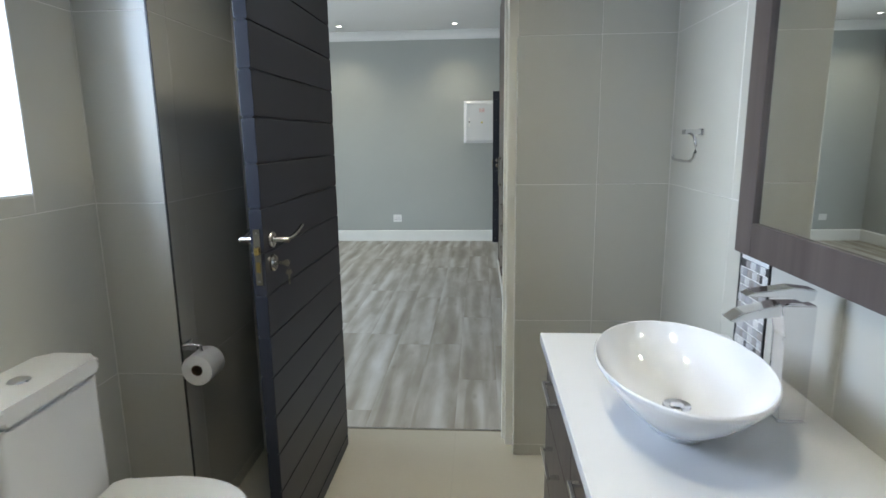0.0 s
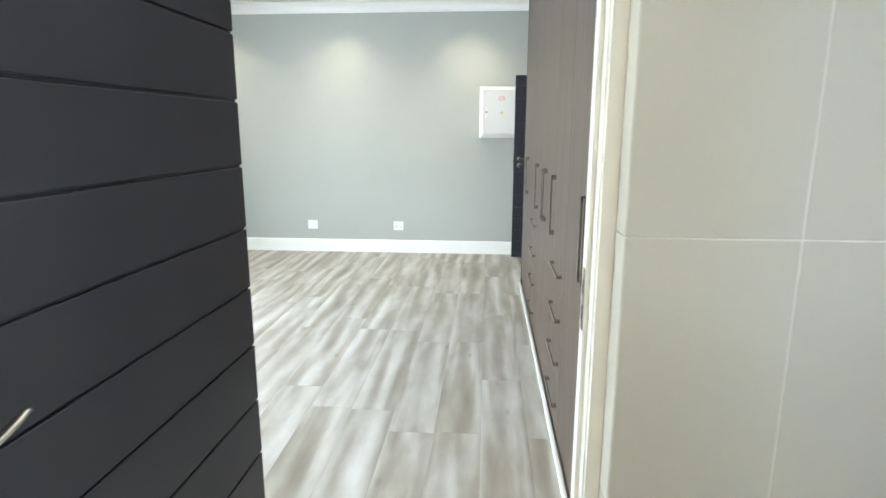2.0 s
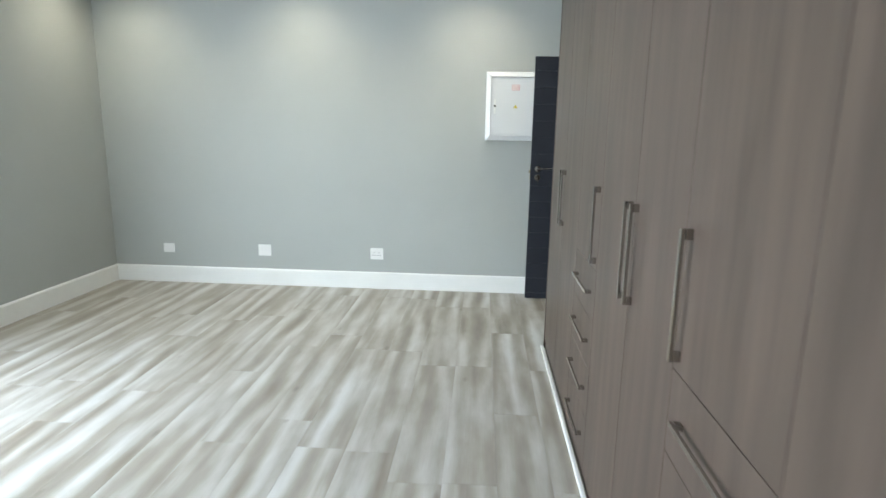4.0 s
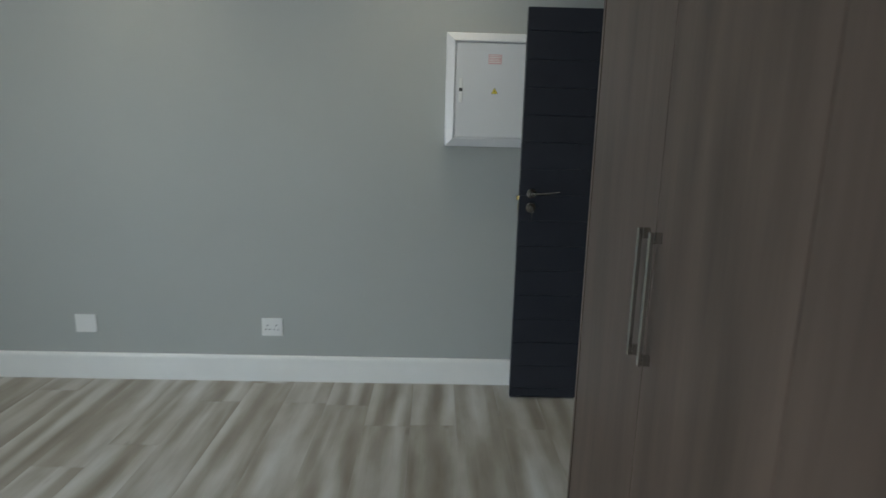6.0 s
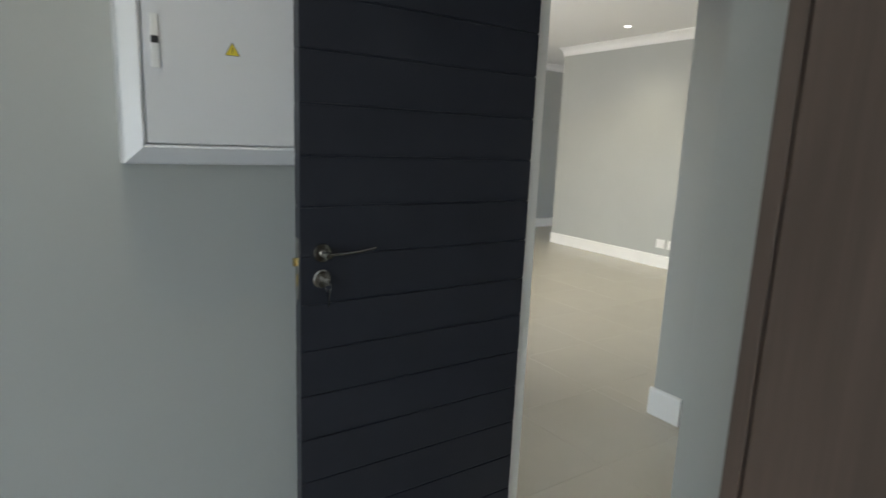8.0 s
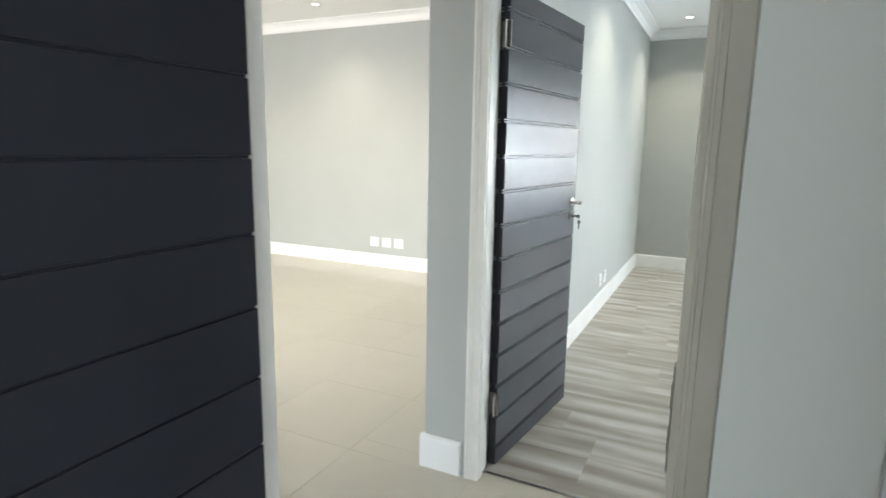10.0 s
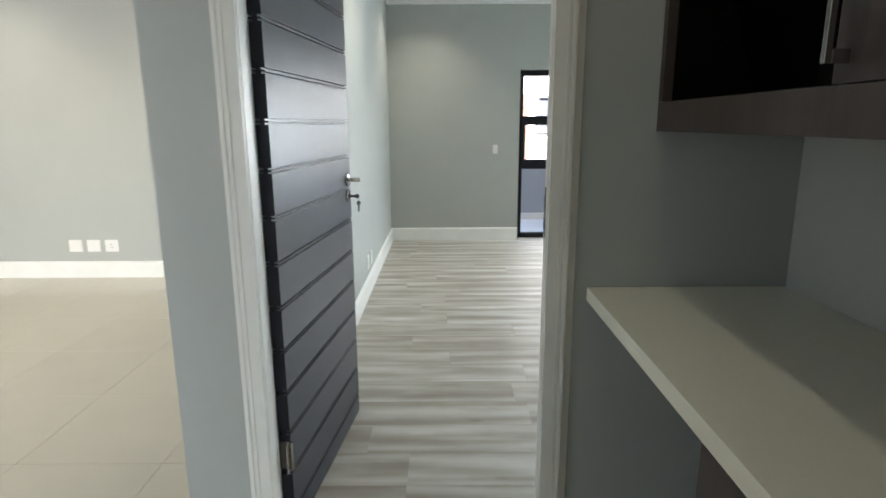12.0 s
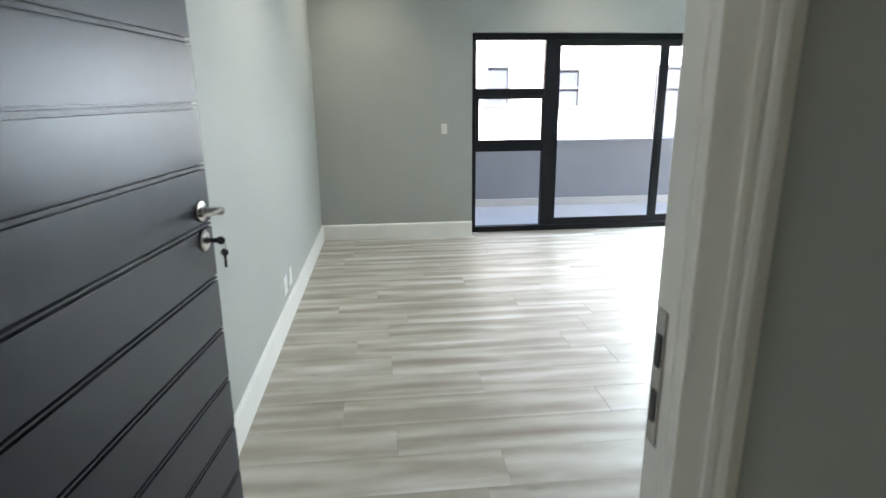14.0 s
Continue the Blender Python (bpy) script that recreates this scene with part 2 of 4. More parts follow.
def lathe(profile, sides=48, sx=1.0, sy=1.0):
    """A turned body: rows of (radius, z), closed on the axis where the radius is 0."""
    bm, rings = bmesh.new(), []
    for r, z in profile:
        rings.append([bm.verts.new((0, 0, z))] if r == 0 else [bm.verts.new((r * sx * math.cos(a), r * sy * math.sin(a), z)) for a in (2 * math.pi * k / sides for k in range(sides))])
    for r, q in zip(rings, rings[1:]):
        for k in range(sides):
            j = (k + 1) % sides
            quad = [r[0] if len(r) == 1 else r[k], r[0] if len(r) == 1 else r[j], q[0] if len(q) == 1 else q[j], q[0] if len(q) == 1 else q[k]]
            quad = list(dict.fromkeys(quad))
            if len(quad) > 2:
                bm.faces.new(quad)
    return bm


def prism(outline, z0, z1):
    """An upright body on an outline of (x, y)."""
    bm = bmesh.new()
    lo, hi = [bm.verts.new((*p, z0)) for p in outline], [bm.verts.new((*p, z1)) for p in outline]
    bm.faces.new(lo[::-1]), bm.faces.new(hi)
    for k in range(len(lo)):
        j = (k + 1) % len(lo)
        bm.faces.new((lo[k], lo[j], hi[j], hi[k]))
    return bm


def mesh_of(name, bm, mat, smooth=False):
    bmesh.ops.recalc_face_normals(bm, faces=bm.faces[:])
    me = bpy.data.meshes.new(name)
    bm.to_mesh(me), bm.free()
    me.materials.append(mat)
    if smooth:
        me.polygons.foreach_set("use_smooth", [True] * len(me.polygons))
        me.set_sharp_from_angle(angle=radians(38))
    return me


def part(name, bm, mat, parent, label="", smooth=False, m=None):
    ob = new(name, mesh_of(name, bm, mat, smooth))
    ob.parent = parent
    if m is not None:
        ob.matrix_basis = m
    return tagged(ob, label)


def thing(name, label, category, m=None, group="", kind=""):
    ob = new(name)
    if m is not None:
        ob.matrix_basis = m
    return tagged(ob, label, category, group, kind)


def setting(name, bm, mat, label, category, smooth=False):
    return tagged(new(name, mesh_of(name, bm, mat, smooth)), label, category, kind="structure")


# ---------------------------------------------------------------- the shell
H_A, H_2, H_B = 2.84, 2.765, 2.72   # ceilings: bedroom and living room, second bedroom, bathroom
TOP = 3.0
# bathroom
wall_bath_left = setting("wall_bath_left", boxes((-1.10, -0.933, -1.0, 0.75, 0, TOP), (-1.10, -0.933, 1.607, 2.505, 0, TOP),
        (-1.10, -0.933, 0.75, 1.607, 0, 1.306), (-1.10, -0.933, 0.75, 1.607, 2.15, TOP)), WHITE, "bathroom wall with a small window opening", "wall")
wall_bath_nib = setting("wall_bath_nib", boxes((-0.933, -0.6862, 1.8682, 2.505, 0, TOP)), GROUT, "tiled bathroom service duct beside the door", "wall")
wall_bath_right = setting("wall_bath_right", boxes((1.1252, 1.14, -1.0, 2.505, 0, TOP), (1.14, 1.37, -1.0, 2.73, 0, TOP)), GROUT, "tiled bathroom wall behind the vanity", "wall")
wall_bath_back = setting("wall_bath_back", boxes((-1.10, 1.37, -1.15, -1.0, 0, TOP)), WALLTILE, "plain tiled bathroom end wall", "wall")
wall_bath_door = setting("wall_bath_door", boxes((-3.47, -0.425, 2.505, 2.73, 0, TOP), (0.50, 1.14, 2.505, 2.73, 0, TOP), (-0.425, 0.50, 2.505, 2.73, 2.085, TOP)),
        WALL, "wall with doorway between bathroom and bedroom", "wall")
# first bedroom
wall_bed_left = setting("wall_bedroom_left", boxes((-3.47, -3.32, 2.73, 2.85, 0, TOP), (-3.47, -3.32, 5.65, 8.085, 0, TOP), (-3.47, -3.32, 2.85, 5.65, 2.12, TOP)),
        WALL, "grey bedroom wall with glazed opening", "wall")
wall_bed_far = setting("wall_bedroom_far", boxes((-3.47, 1.37, 8.085, 8.26, 0, TOP)), WALL, "plain grey painted bedroom wall", "wall")
wall_bed_right = setting("wall_bedroom_right", boxes((1.14, 1.37, 2.73, 7.156, 0, TOP), (1.14, 1.37, 7.952, 8.085, 0, TOP), (1.14, 1.37, 7.156, 7.952, 2.09, TOP)),
        WALL, "grey wall with the bedroom doorway", "wall")
# corridor, living room
wall_niche = setting("wall_niche", boxes((1.37, 2.665, 6.33, 6.50, 0, TOP)), WALL, "grey wall behind the corridor counter", "wall")
wall_door2 = setting("wall_second_bedroom_door", boxes((2.665, 2.775, 3.1, 7.106, 0, TOP), (2.665, 2.775, 8.06, 8.275, 0, TOP), (2.665, 2.775, 7.106, 8.06, 2.085, TOP)),
        WALL, "grey wall with the second bedroom doorway", "wall")
wall_bed2_left = setting("wall_second_bedroom_left", boxes((2.775, 8.06, 8.10, 8.275, 0, TOP)), WALL, "long grey painted bedroom wall", "wall")
wall_living = setting("wall_living_room", boxes((6.203, 6.40, 8.275, 12.77, 0, TOP)), WALL, "grey living room wall with three sockets", "wall")
wall_living_far = setting("wall_living_far", boxes((1.2, 10.0, 14.1, 14.25, 0, TOP)), WALL, "grey far wall of the living room", "wall")
wall_living_west = setting("wall_living_west", boxes((1.22, 1.37, 8.26, 9.2, 0, TOP), (1.22, 1.37, 13.0, 14.1, 0, TOP), (1.22, 1.37, 9.2, 13.0, 2.12, TOP)),
        WALL, "living room wall with glazed opening", "wall")
wall_living_east = setting("wall_living_east", boxes((10.0, 10.15, 8.26, 14.1, 0, TOP)), WALL, "grey wall closing the living room passage", "wall")
# second bedroom
wall_window2 = setting("wall_second_bedroom_window", boxes((7.835, 8.06, 6.595, 8.10, 0, TOP), (7.835, 8.06, 3.1, 3.62, 0, TOP), (7.835, 8.06, 3.62, 6.595, 1.968, TOP)),
        WALL, "grey wall with sliding balcony door", "wall")
wall_bed2_right = setting("wall_second_bedroom_right", boxes((2.775, 7.835, 2.95, 3.1, 0, TOP)), WALL, "plain grey bedroom wall", "wall")

# ceilings and floors
setting("ceiling_bathroom", boxes((-1.10, 1.37, -1.15, 2.505, H_B, H_B + 0.1)), CEILING, "white bathroom ceiling", "ceiling")
setting("ceiling_bedroom", boxes((-3.47, 1.14, 2.73, 8.085, H_A, H_A + 0.1)), CEILING, "flat white bedroom ceiling", "ceiling")
setting("ceiling_living", boxes((1.37, 2.665, 6.50, 8.275, H_A, H_A + 0.1), (1.37, 10.0, 8.275, 14.1, H_A, H_A + 0.1)), CEILING, "flat white living room ceiling", "ceiling")
setting("ceiling_second_bedroom", boxes((2.775, 7.835, 3.1, 8.10, H_2, H_2 + 0.1)), CEILING, "flat white bedroom ceiling", "ceiling")
floor_bath = setting("floor_bathroom", boxes((-1.10, 1.37, -1.15, 2.715, -0.12, -0.0015)), FLOORGROUT, "beige tiled bathroom floor", "floor")
floor_bed = setting("floor_bedroom", boxes((-3.47, 1.14, 2.715, 8.085, -0.12, -0.008), (1.14, 1.30, 7.147, 7.952, -0.12, -0.008)), CARD, "grey-washed laminate bedroom floor", "floor")
floor_living = setting("floor_living", boxes((1.30, 2.735, 6.33, 8.275, -0.12, -0.0015), (1.30, 10.0, 8.275, 14.1, -0.12, -0.0015)), FLOORGROUT, "beige tiled living room floor", "floor")
floor_bed2 = setting("floor_second_bedroom", boxes((2.735, 8.06, 3.1, 8.10, -0.12, -0.008)), CARD, "grey-washed laminate bedroom floor", "floor")
for row in ((-0.38, 0.458, 2.708, 2.722, -0.02, 0.004), (1.293, 1.307, 7.19, 7.93, -0.02, 0.004), (2.728, 2.742, 7.150, 8.02, -0.02, 0.004)):
    setting("trim_threshold", boxes(row, bevel=0.0015), NICKEL, "thin metal threshold strip in the doorway", "threshold")


# ---------------------------------------------------------------- cornices and skirtings
def run(name, a, b, profile, mat, label, category):
    """A moulding from a to b on the floor plan; profile rows (out, z), out to the left of the way."""
    bm = bmesh.new()
    a, b = Vector((*a, 0)), Vector((*b, 0))
    d = (b - a).normalized()
    out = Vector((-d.y, d.x, 0))
    ends = [[bm.verts.new(p + out * o + Vector((0, 0, z))) for o, z in profile] for p in (a, b)]
    for k in range(len(profile)):
        j = (k + 1) % len(profile)
        bm.faces.new((ends[0][k], ends[0][j], ends[1][j], ends[1][k]))
    bm.faces.new(ends[0][::-1]), bm.faces.new(ends[1])
    return setting(name, bm, mat, label, category)


SKIRT = [(0, 0), (0.018, 0), (0.018, 0.137), (0.014, 0.147), (0.005, 0.153), (0, 0.153)]


def cornice_profile(h, s=0.1):
    return [(0, h), (s, h), (s, h - 0.012), (s * 0.72, h - 0.024), (s * 0.42, h - 0.045), (s * 0.2, h - 0.075), (0.014, h - 0.092), (0.014, h - 0.107), (0, h - 0.107)]


for a, b in (((1.14, 8.085), (-3.32, 8.085)), ((-3.32, 8.085), (-3.32, 2.73)), ((-3.32, 2.73), (1.14, 2.73)), ((1.14, 6.748), (1.14, 8.085))):
    run("trim_cornice", a, b, cornice_profile(H_A), CEILING, "white moulded plaster cornice", "cornice")
for a, b in (((6.203, 8.275), (6.203, 12.77)), ((1.37, 14.1), (1.37, 8.26)), ((2.665, 8.275), (6.203, 8.275)), ((10.0, 14.1), (1.37, 14.1))):
    run("trim_cornice", a, b, cornice_profile(H_A), CEILING, "white moulded plaster cornice", "cornice")
for a, b in (((7.835, 3.1), (7.835, 8.10)), ((7.835, 8.10), (2.775, 8.10)), ((2.775, 8.10), (2.775, 3.1)), ((2.775, 3.1), (7.835, 3.1))):
    run("trim_cornice", a, b, cornice_profile(H_2), CEILING, "white moulded plaster cornice", "cornice")
for a, b in (((1.14, 8.085), (-3.32, 8.085)), ((-3.32, 8.085), (-3.32, 5.65)), ((-3.32, 2.85), (-3.32, 2.73)), ((-3.32, 2.73), (-0.432, 2.73)), ((1.14, 6.748), (1.14, 7.13)),
             ((6.203, 8.275), (6.203, 12.77)), ((6.203, 12.77), (6.40, 12.77)), ((2.665, 8.275), (6.203, 8.275)), ((10.0, 14.1), (1.37, 14.1)),
             ((2.665, 8.098), (2.665, 8.293)), ((7.835, 6.595), (7.835, 8.10)), ((7.835, 8.10), (2.775, 8.10)), ((2.775, 7.1), (2.775, 3.1))):
    run("baseboard", a, b, SKIRT, WHITE, "white painted timber skirting board", "skirting board")


# ---------------------------------------------------------------- door frames
def door_frame(name, m, width, depth, label, lips=(0.05, 0.05), lining=0.04, proud=0.016, height=2.045, strike=0, stop=(0.012, 0.012, 0.30, 0.62), lock=1.078):
    """Jambs and head round a clear opening. Local x across the opening, y into the wall from its face, z up. strike: side of the lock plate."""
    ob = thing(name, label, "door frame", m, kind="structure")
    for side, name_ in ((0, "hinge_jamb"), (1, "lock_jamb")):
        x0, s = (0, -1) if side == 0 else (width, 1)
        lip = lips[side]
        rows = [(min(x0, x0 + s * lining), max(x0, x0 + s * lining), 0, depth, 0, height + 0.04),
                (min(x0, x0 - s * stop[side]), max(x0, x0 - s * stop[side]), depth * stop[2] - 0.0015, depth * stop[3], 0, height)]
        part(name_, boxes(*rows, bevel=0.003), CREAM, ob)
        for y0, y1, k in ((-proud, 0, 1), (depth, depth + proud, 1)):
            inner = 0.004 if stop[2] > 0 or y0 > 0 else 0.003 - stop[side]
            a, b = sorted((x0 + s * inner, x0 + s * lip))
            c, d = sorted((x0 + s * (lip - 0.030), x0 + s * (lip - 0.020)))
            e, f = sorted((x0 + s * (lip - 0.015), x0 + s * (lip - 0.004)))
            g = -1 if y0 < 0 else 1
            lo, hi = (y0 - 0.002, y0) if g < 0 else (y1, y1 + 0.002)
            rows = [(a, b, y0, y1, 0, height + lip)]
            if lip - inner > 0.045:
                rows += [(c, d, lo, hi, 0, height + lip - 0.02), (e, f, lo, hi, 0, height + lip - 0.02)]
            part("architrave", boxes(*rows, bevel=0.0018), CREAM, ob)
    part("head", boxes((-lining, width + lining, 0.001, depth - 0.001, height, height + 0.039), bevel=0.003), CREAM, ob)
    lip = max(lips)
    for y0, y1 in ((-proud + 0.002, 0), (depth, depth + proud - 0.002)):
        part("head_architrave", boxes((-lips[0] + 0.002, width + lips[1] - 0.002, y0, y1, height + 0.004, height + lip - 0.002), bevel=0.003), CREAM, ob)
    if strike:
        at = width - (stop[1] if stop[2] < strike < stop[3] else 0)
        plate = boxes((at - 0.0025, at + 0.0005, depth * strike - 0.010, depth * strike + 0.010, lock - 0.073, lock + 0.072), bevel=0.001)
        part("strike_plate", plate, NICKEL, ob, "brushed steel strike plate")
        for z in (lock + 0.012, lock - 0.048):
            part("latch_slot", boxes((at - 0.0035, at - 0.0024, depth * strike - 0.0045, depth * strike + 0.0045, z, z + 0.034)), DARK, ob, "dark latch slot")
    return ob


door_frame("door_frame_bathroom", pose(-0.385, 2.60, 0), 0.842, 0.13, "white painted timber frame of the bathroom doorway", lips=(0.044, 0.044), strike=0.36)
door_frame("door_frame_bedroom", pose(1.275, 7.93, 0, 0, 0, -90), 0.738, 0.10, "cream painted frame of the bedroom doorway", lips=(0.012, 0.012), lining=0.055, proud=0.002, strike=0.4)
door_frame("door_frame_second_bedroom", pose(2.665, 8.02, 0, 0, 0, -90), 0.875, 0.11, "cream moulded frame of the second bedroom doorway", lips=(0.056, 0.018), strike=0.2, stop=(0.010, 0.047, 0.0, 0.35), lock=1.128)


# ---------------------------------------------------------------- doors
def lever_side(leaf, L, s, z=1.13, key=True, rise=0.75, reach=1.0):
    """Handle, rosettes and key on one face; s = -1 the front, +1 the back."""
    y = 0.0 if s < 0 else 0.04
    x = L - 0.06
    handle = part("door_handle", lathe([(0, 0), (0.026, 0), (0.026, 0.005), (0.0245, 0.008), (0.021, 0.009), (0.0105, 0.0095), (0.0095, 0.012), (0.0095, 0.056), (0.008, 0.058), (0, 0.058)], 32), NICKEL, leaf, "brushed nickel lever handle", True,
                  Matrix.Translation((x, y, z)) @ pose(0, 0, 0, 90 if s < 0 else -90))
    line = [(x - d * reach, y + s * (0.050 + 0.010 * math.sin(math.pi * d / 0.26)), z + 0.003 + rise * d * d) for d in (-0.006, 0.006, 0.02, 0.04, 0.06, 0.08, 0.10, 0.118, 0.132)]
    lever = part("lever", tube(line, 0.0052, 12, 1.75, 0.35), NICKEL, handle, "", True)
    lever.matrix_parent_inverse = handle.matrix_basis.inverted()
    lock = part("lock_rosette", lathe([(0, 0), (0.026, 0), (0.026, 0.006), (0.022, 0.010), (0.009, 0.011), (0.009, 0.016), (0, 0.016)], 28), NICKEL, leaf, "round nickel key rosette", True,
                Matrix.Translation((x, y, z - 0.072)) @ pose(0, 0, 0, 90 if s < 0 else -90))
    if key:
        k = boxes((x - 0.0012, x + 0.0012, min(y, y + s * 0.036), max(y, y + s * 0.036), z - 0.078, z - 0.066), bevel=0.0005)
        rod(k, (x - 0.0015, y + s * 0.044, z - 0.072), (x + 0.0015, y + s * 0.044, z - 0.072), 0.0105, 16)
        ob = part("key", k, NICKEL, lock, "steel key left in the lock")
        ob.matrix_parent_inverse = lock.matrix_basis.inverted()
        ringed = [(x + 0.009 * math.sin(a), y + s * 0.050, z - 0.086 + 0.010 * math.cos(a)) for a in (2 * math.pi * q / 12 for q in range(13))]
        ob = part("key_ring", tube(ringed, 0.0008, 6), NICKEL, lock, "thin steel split ring")
        ob.matrix_parent_inverse = lock.matrix_basis.inverted()
        k = boxes((x - 0.001, x + 0.001, y + s * 0.050 - 0.0035, y + s * 0.050 + 0.0035, z - 0.140, z - 0.110), bevel=0.0004)
        rod(k, (x - 0.0015, y + s * 0.050, z - 0.102), (x + 0.0015, y + s * 0.050, z - 0.102), 0.0095, 16)
        ob = part("spare_key", k, NICKEL, lock, "second key hanging from the ring")
        ob.matrix_parent_inverse = lock.matrix_basis.inverted()


def door(name, m, L, label, beads=False, keys=-1, rise=0.75, reach=1.0, pitch=0.133, first=0.059, lever=1.13):
    """A boarded door. Local: hinge edge at the origin, x along the leaf, front face at y = 0, back at y = 0.04."""
    leaf = thing(name, label, "door", m, kind="structure")
    deep = 0.012 if beads else 0.0055
    part("core", boxes((0.001, L - 0.001, deep, 0.04 - deep, 0.010, 2.034), bevel=0.0005), DOORPAINT, leaf)
    joints = [0.008] + [first + pitch * k for k in range(20) if first + pitch * k < 2.015] + [2.04]
    gap = 0.0088 if beads else 0.0028
    for lo, hi in zip(joints, joints[1:]):
        part("board", boxes((0, L, 0, 0.04, lo + (gap if lo > 0.01 else 0), hi - (gap if hi < 2.03 else 0)), bevel=0.0007 if beads else 0.0022), DOORPAINT, leaf)
        if beads and hi < 2.03:
            part("bead", boxes((0.0005, L - 0.0005, 0.0004, 0.0396, hi - 0.0026, hi + 0.0026), bevel=0.0006), DOORPAINT, leaf)
    lever_side(leaf, L, -1, lever, key=keys < 0, rise=rise, reach=reach)
    lever_side(leaf, L, 1, lever, key=keys > 0, rise=rise, reach=reach)
    plate = part("lock_plate", boxes((L, L + 0.0025, 0.010, 0.030, lever - 0.130, lever + 0.042), bevel=0.0008), NICKEL, leaf, "steel lock faceplate on the door edge")
    part("latch", boxes((L + 0.002, L + 0.013, 0.013, 0.027, lever - 0.036, lever - 0.013), bevel=0.003), BRASS, plate, "brass latch bolt")
    part("deadbolt", boxes((L + 0.002, L + 0.004, 0.014, 0.026, lever - 0.090, lever - 0.058), bevel=0.0008), BRASS, plate, "retracted brass deadbolt")
    for zc in (lever + 0.030, lever - 0.118):
        screw = bmesh.new()
        rod(screw, (L + 0.0015, 0.020, zc), (L + 0.0032, 0.020, zc), 0.0035, 12)
        part("screw", screw, CHROME, plate)
    for zc in (0.30, 1.86):
        h = boxes((-0.034, 0.0, 0.001, 0.0035, zc - 0.05, zc + 0.05), (-0.002, 0.0, 0.004, 0.036, zc - 0.05, zc + 0.05), bevel=0.0006)
        rod(h, (-0.003, -0.004, zc - 0.05), (-0.003, -0.004, zc + 0.05), 0.006, 12)
        part("hinge", h, NICKEL, leaf, "brushed steel butt hinge")
    return leaf


# bathroom door stands open into the bathroom, bedroom door along the far wall, second bedroom door into its room
door("door_bathroom", pose(-0.330, 2.545, 0, 0, 0, -90.8), 0.85, "open charcoal boarded bathroom door with nickel lever", keys=1, rise=1.5, reach=0.9, pitch=0.1317, first=0.063, lever=1.147)
door("door_bedroom", pose(1.31, 7.945, 0, 0, 0, 180) , 0.792, "open charcoal boarded bedroom door beside the distribution board", keys=1, pitch=0.1335, first=0.060, lever=1.136)
door("door_second_bedroom", pose(2.797, 7.988, 0, 0, 0, -6.3), 0.858, "open charcoal boarded door with double grooves and keys", beads=True, pitch=0.143, first=0.095, lever=1.137)


# ---------------------------------------------------------------- windows and outside
def bar(parent, name, x0, x1, y0, y1, z0, z1, mat=None):
    return part(name, boxes((x0, x1, y0, y1, z0, z1), bevel=0.003), mat or BLACKALU, parent)


def pane(parent, x, y0, y1, z0, z1):
    ob = part("pane", boxes((x - 0.003, x + 0.003, y0, y1, z0, z1)), GLASS, parent, "clear window pane")
    ob.visible_shadow = False
    return ob


win = thing("window_balcony_door", "black aluminium sliding balcony door with a top-hung side light", "window", kind="structure")
Y0, Y1, ZT = 3.62, 6.595, 1.968
bar(win, "frame_jamb", 7.975, 8.055, 6.535, Y1, 0.0, ZT)
bar(win, "frame_jamb", 7.975, 8.055, Y0, Y0 + 0.06, 0.0, ZT)
bar(win, "frame_head", 7.977, 8.053, Y0 + 0.06, 6.535, ZT - 0.062, ZT)
bar(win, "frame_sill", 7.972, 8.058, Y0 + 0.06, 6.535, -0.005, 0.055)
bar(win, "mullion", 7.974, 8.056, 5.765, 5.845, 0.055, ZT - 0.062)
for z0, z1 in ((1.375, 1.452), (0.835, 0.925)):
    bar(win, "transom", 7.98, 8.05, 5.845, 6.535, z0, z1)
for y0, y1, z0, z1 in ((5.845, 6.535, 1.452, ZT - 0.062), (5.845, 6.535, 0.925, 1.375), (5.845, 6.535, 0.055, 0.835)):
    pane(win, 8.02, y0, y1, z0, z1)
sash = bar(win, "top_hung_sash", 7.953, 7.979, 5.838, 5.872, 0.918, 1.382)
for row in ((7.953, 7.979, 6.508, 6.540, 0.918, 1.382), (7.953, 7.979, 5.872, 6.508, 0.918, 0.952), (7.953, 7.979, 5.872, 6.508, 1.350, 1.382)):
    part("sash_rail", boxes(row, bevel=0.002), BLACKALU, sash)
part("window_stay", tube([(7.948, 6.17, 0.940), (7.940, 6.19, 0.965), (7.935, 6.205, 1.0), (7.933, 6.21, 1.03)], 0.006), BLACKALU, sash, "small black window catch")
for n_, (y0, y1, x) in enumerate(((4.60, 5.765, 8.0), (3.68, 4.63, 8.032))):
    slide = bar(win, "sliding_panel", x - 0.018, x + 0.018, y1 - 0.075, y1, 0.055, ZT - 0.062)
    part("stile", boxes((x - 0.018, x + 0.018, y0, y0 + 0.055, 0.055, ZT - 0.062), bevel=0.003), BLACKALU, slide)
    part("rail", boxes((x - 0.0175, x + 0.0175, y0 + 0.055, y1 - 0.075, 0.055, 0.125), bevel=0.003), BLACKALU, slide)
    part("rail", boxes((x - 0.0175, x + 0.0175, y0 + 0.055, y1 - 0.075, ZT - 0.117, ZT - 0.062), bevel=0.003), BLACKALU, slide)
    g = part("pane", boxes((x - 0.003, x + 0.003, y0 + 0.055, y1 - 0.075, 0.125, ZT - 0.117)), GLASS, slide, "clear sliding door glass")
    g.visible_shadow = False
    if n_ == 0:
        part("pull_handle", boxes((x - 0.028, x - 0.018, y1 - 0.055, y1 - 0.035, 0.86, 1.02), bevel=0.004), BLACKALU, slide, "black recessed pull handle")

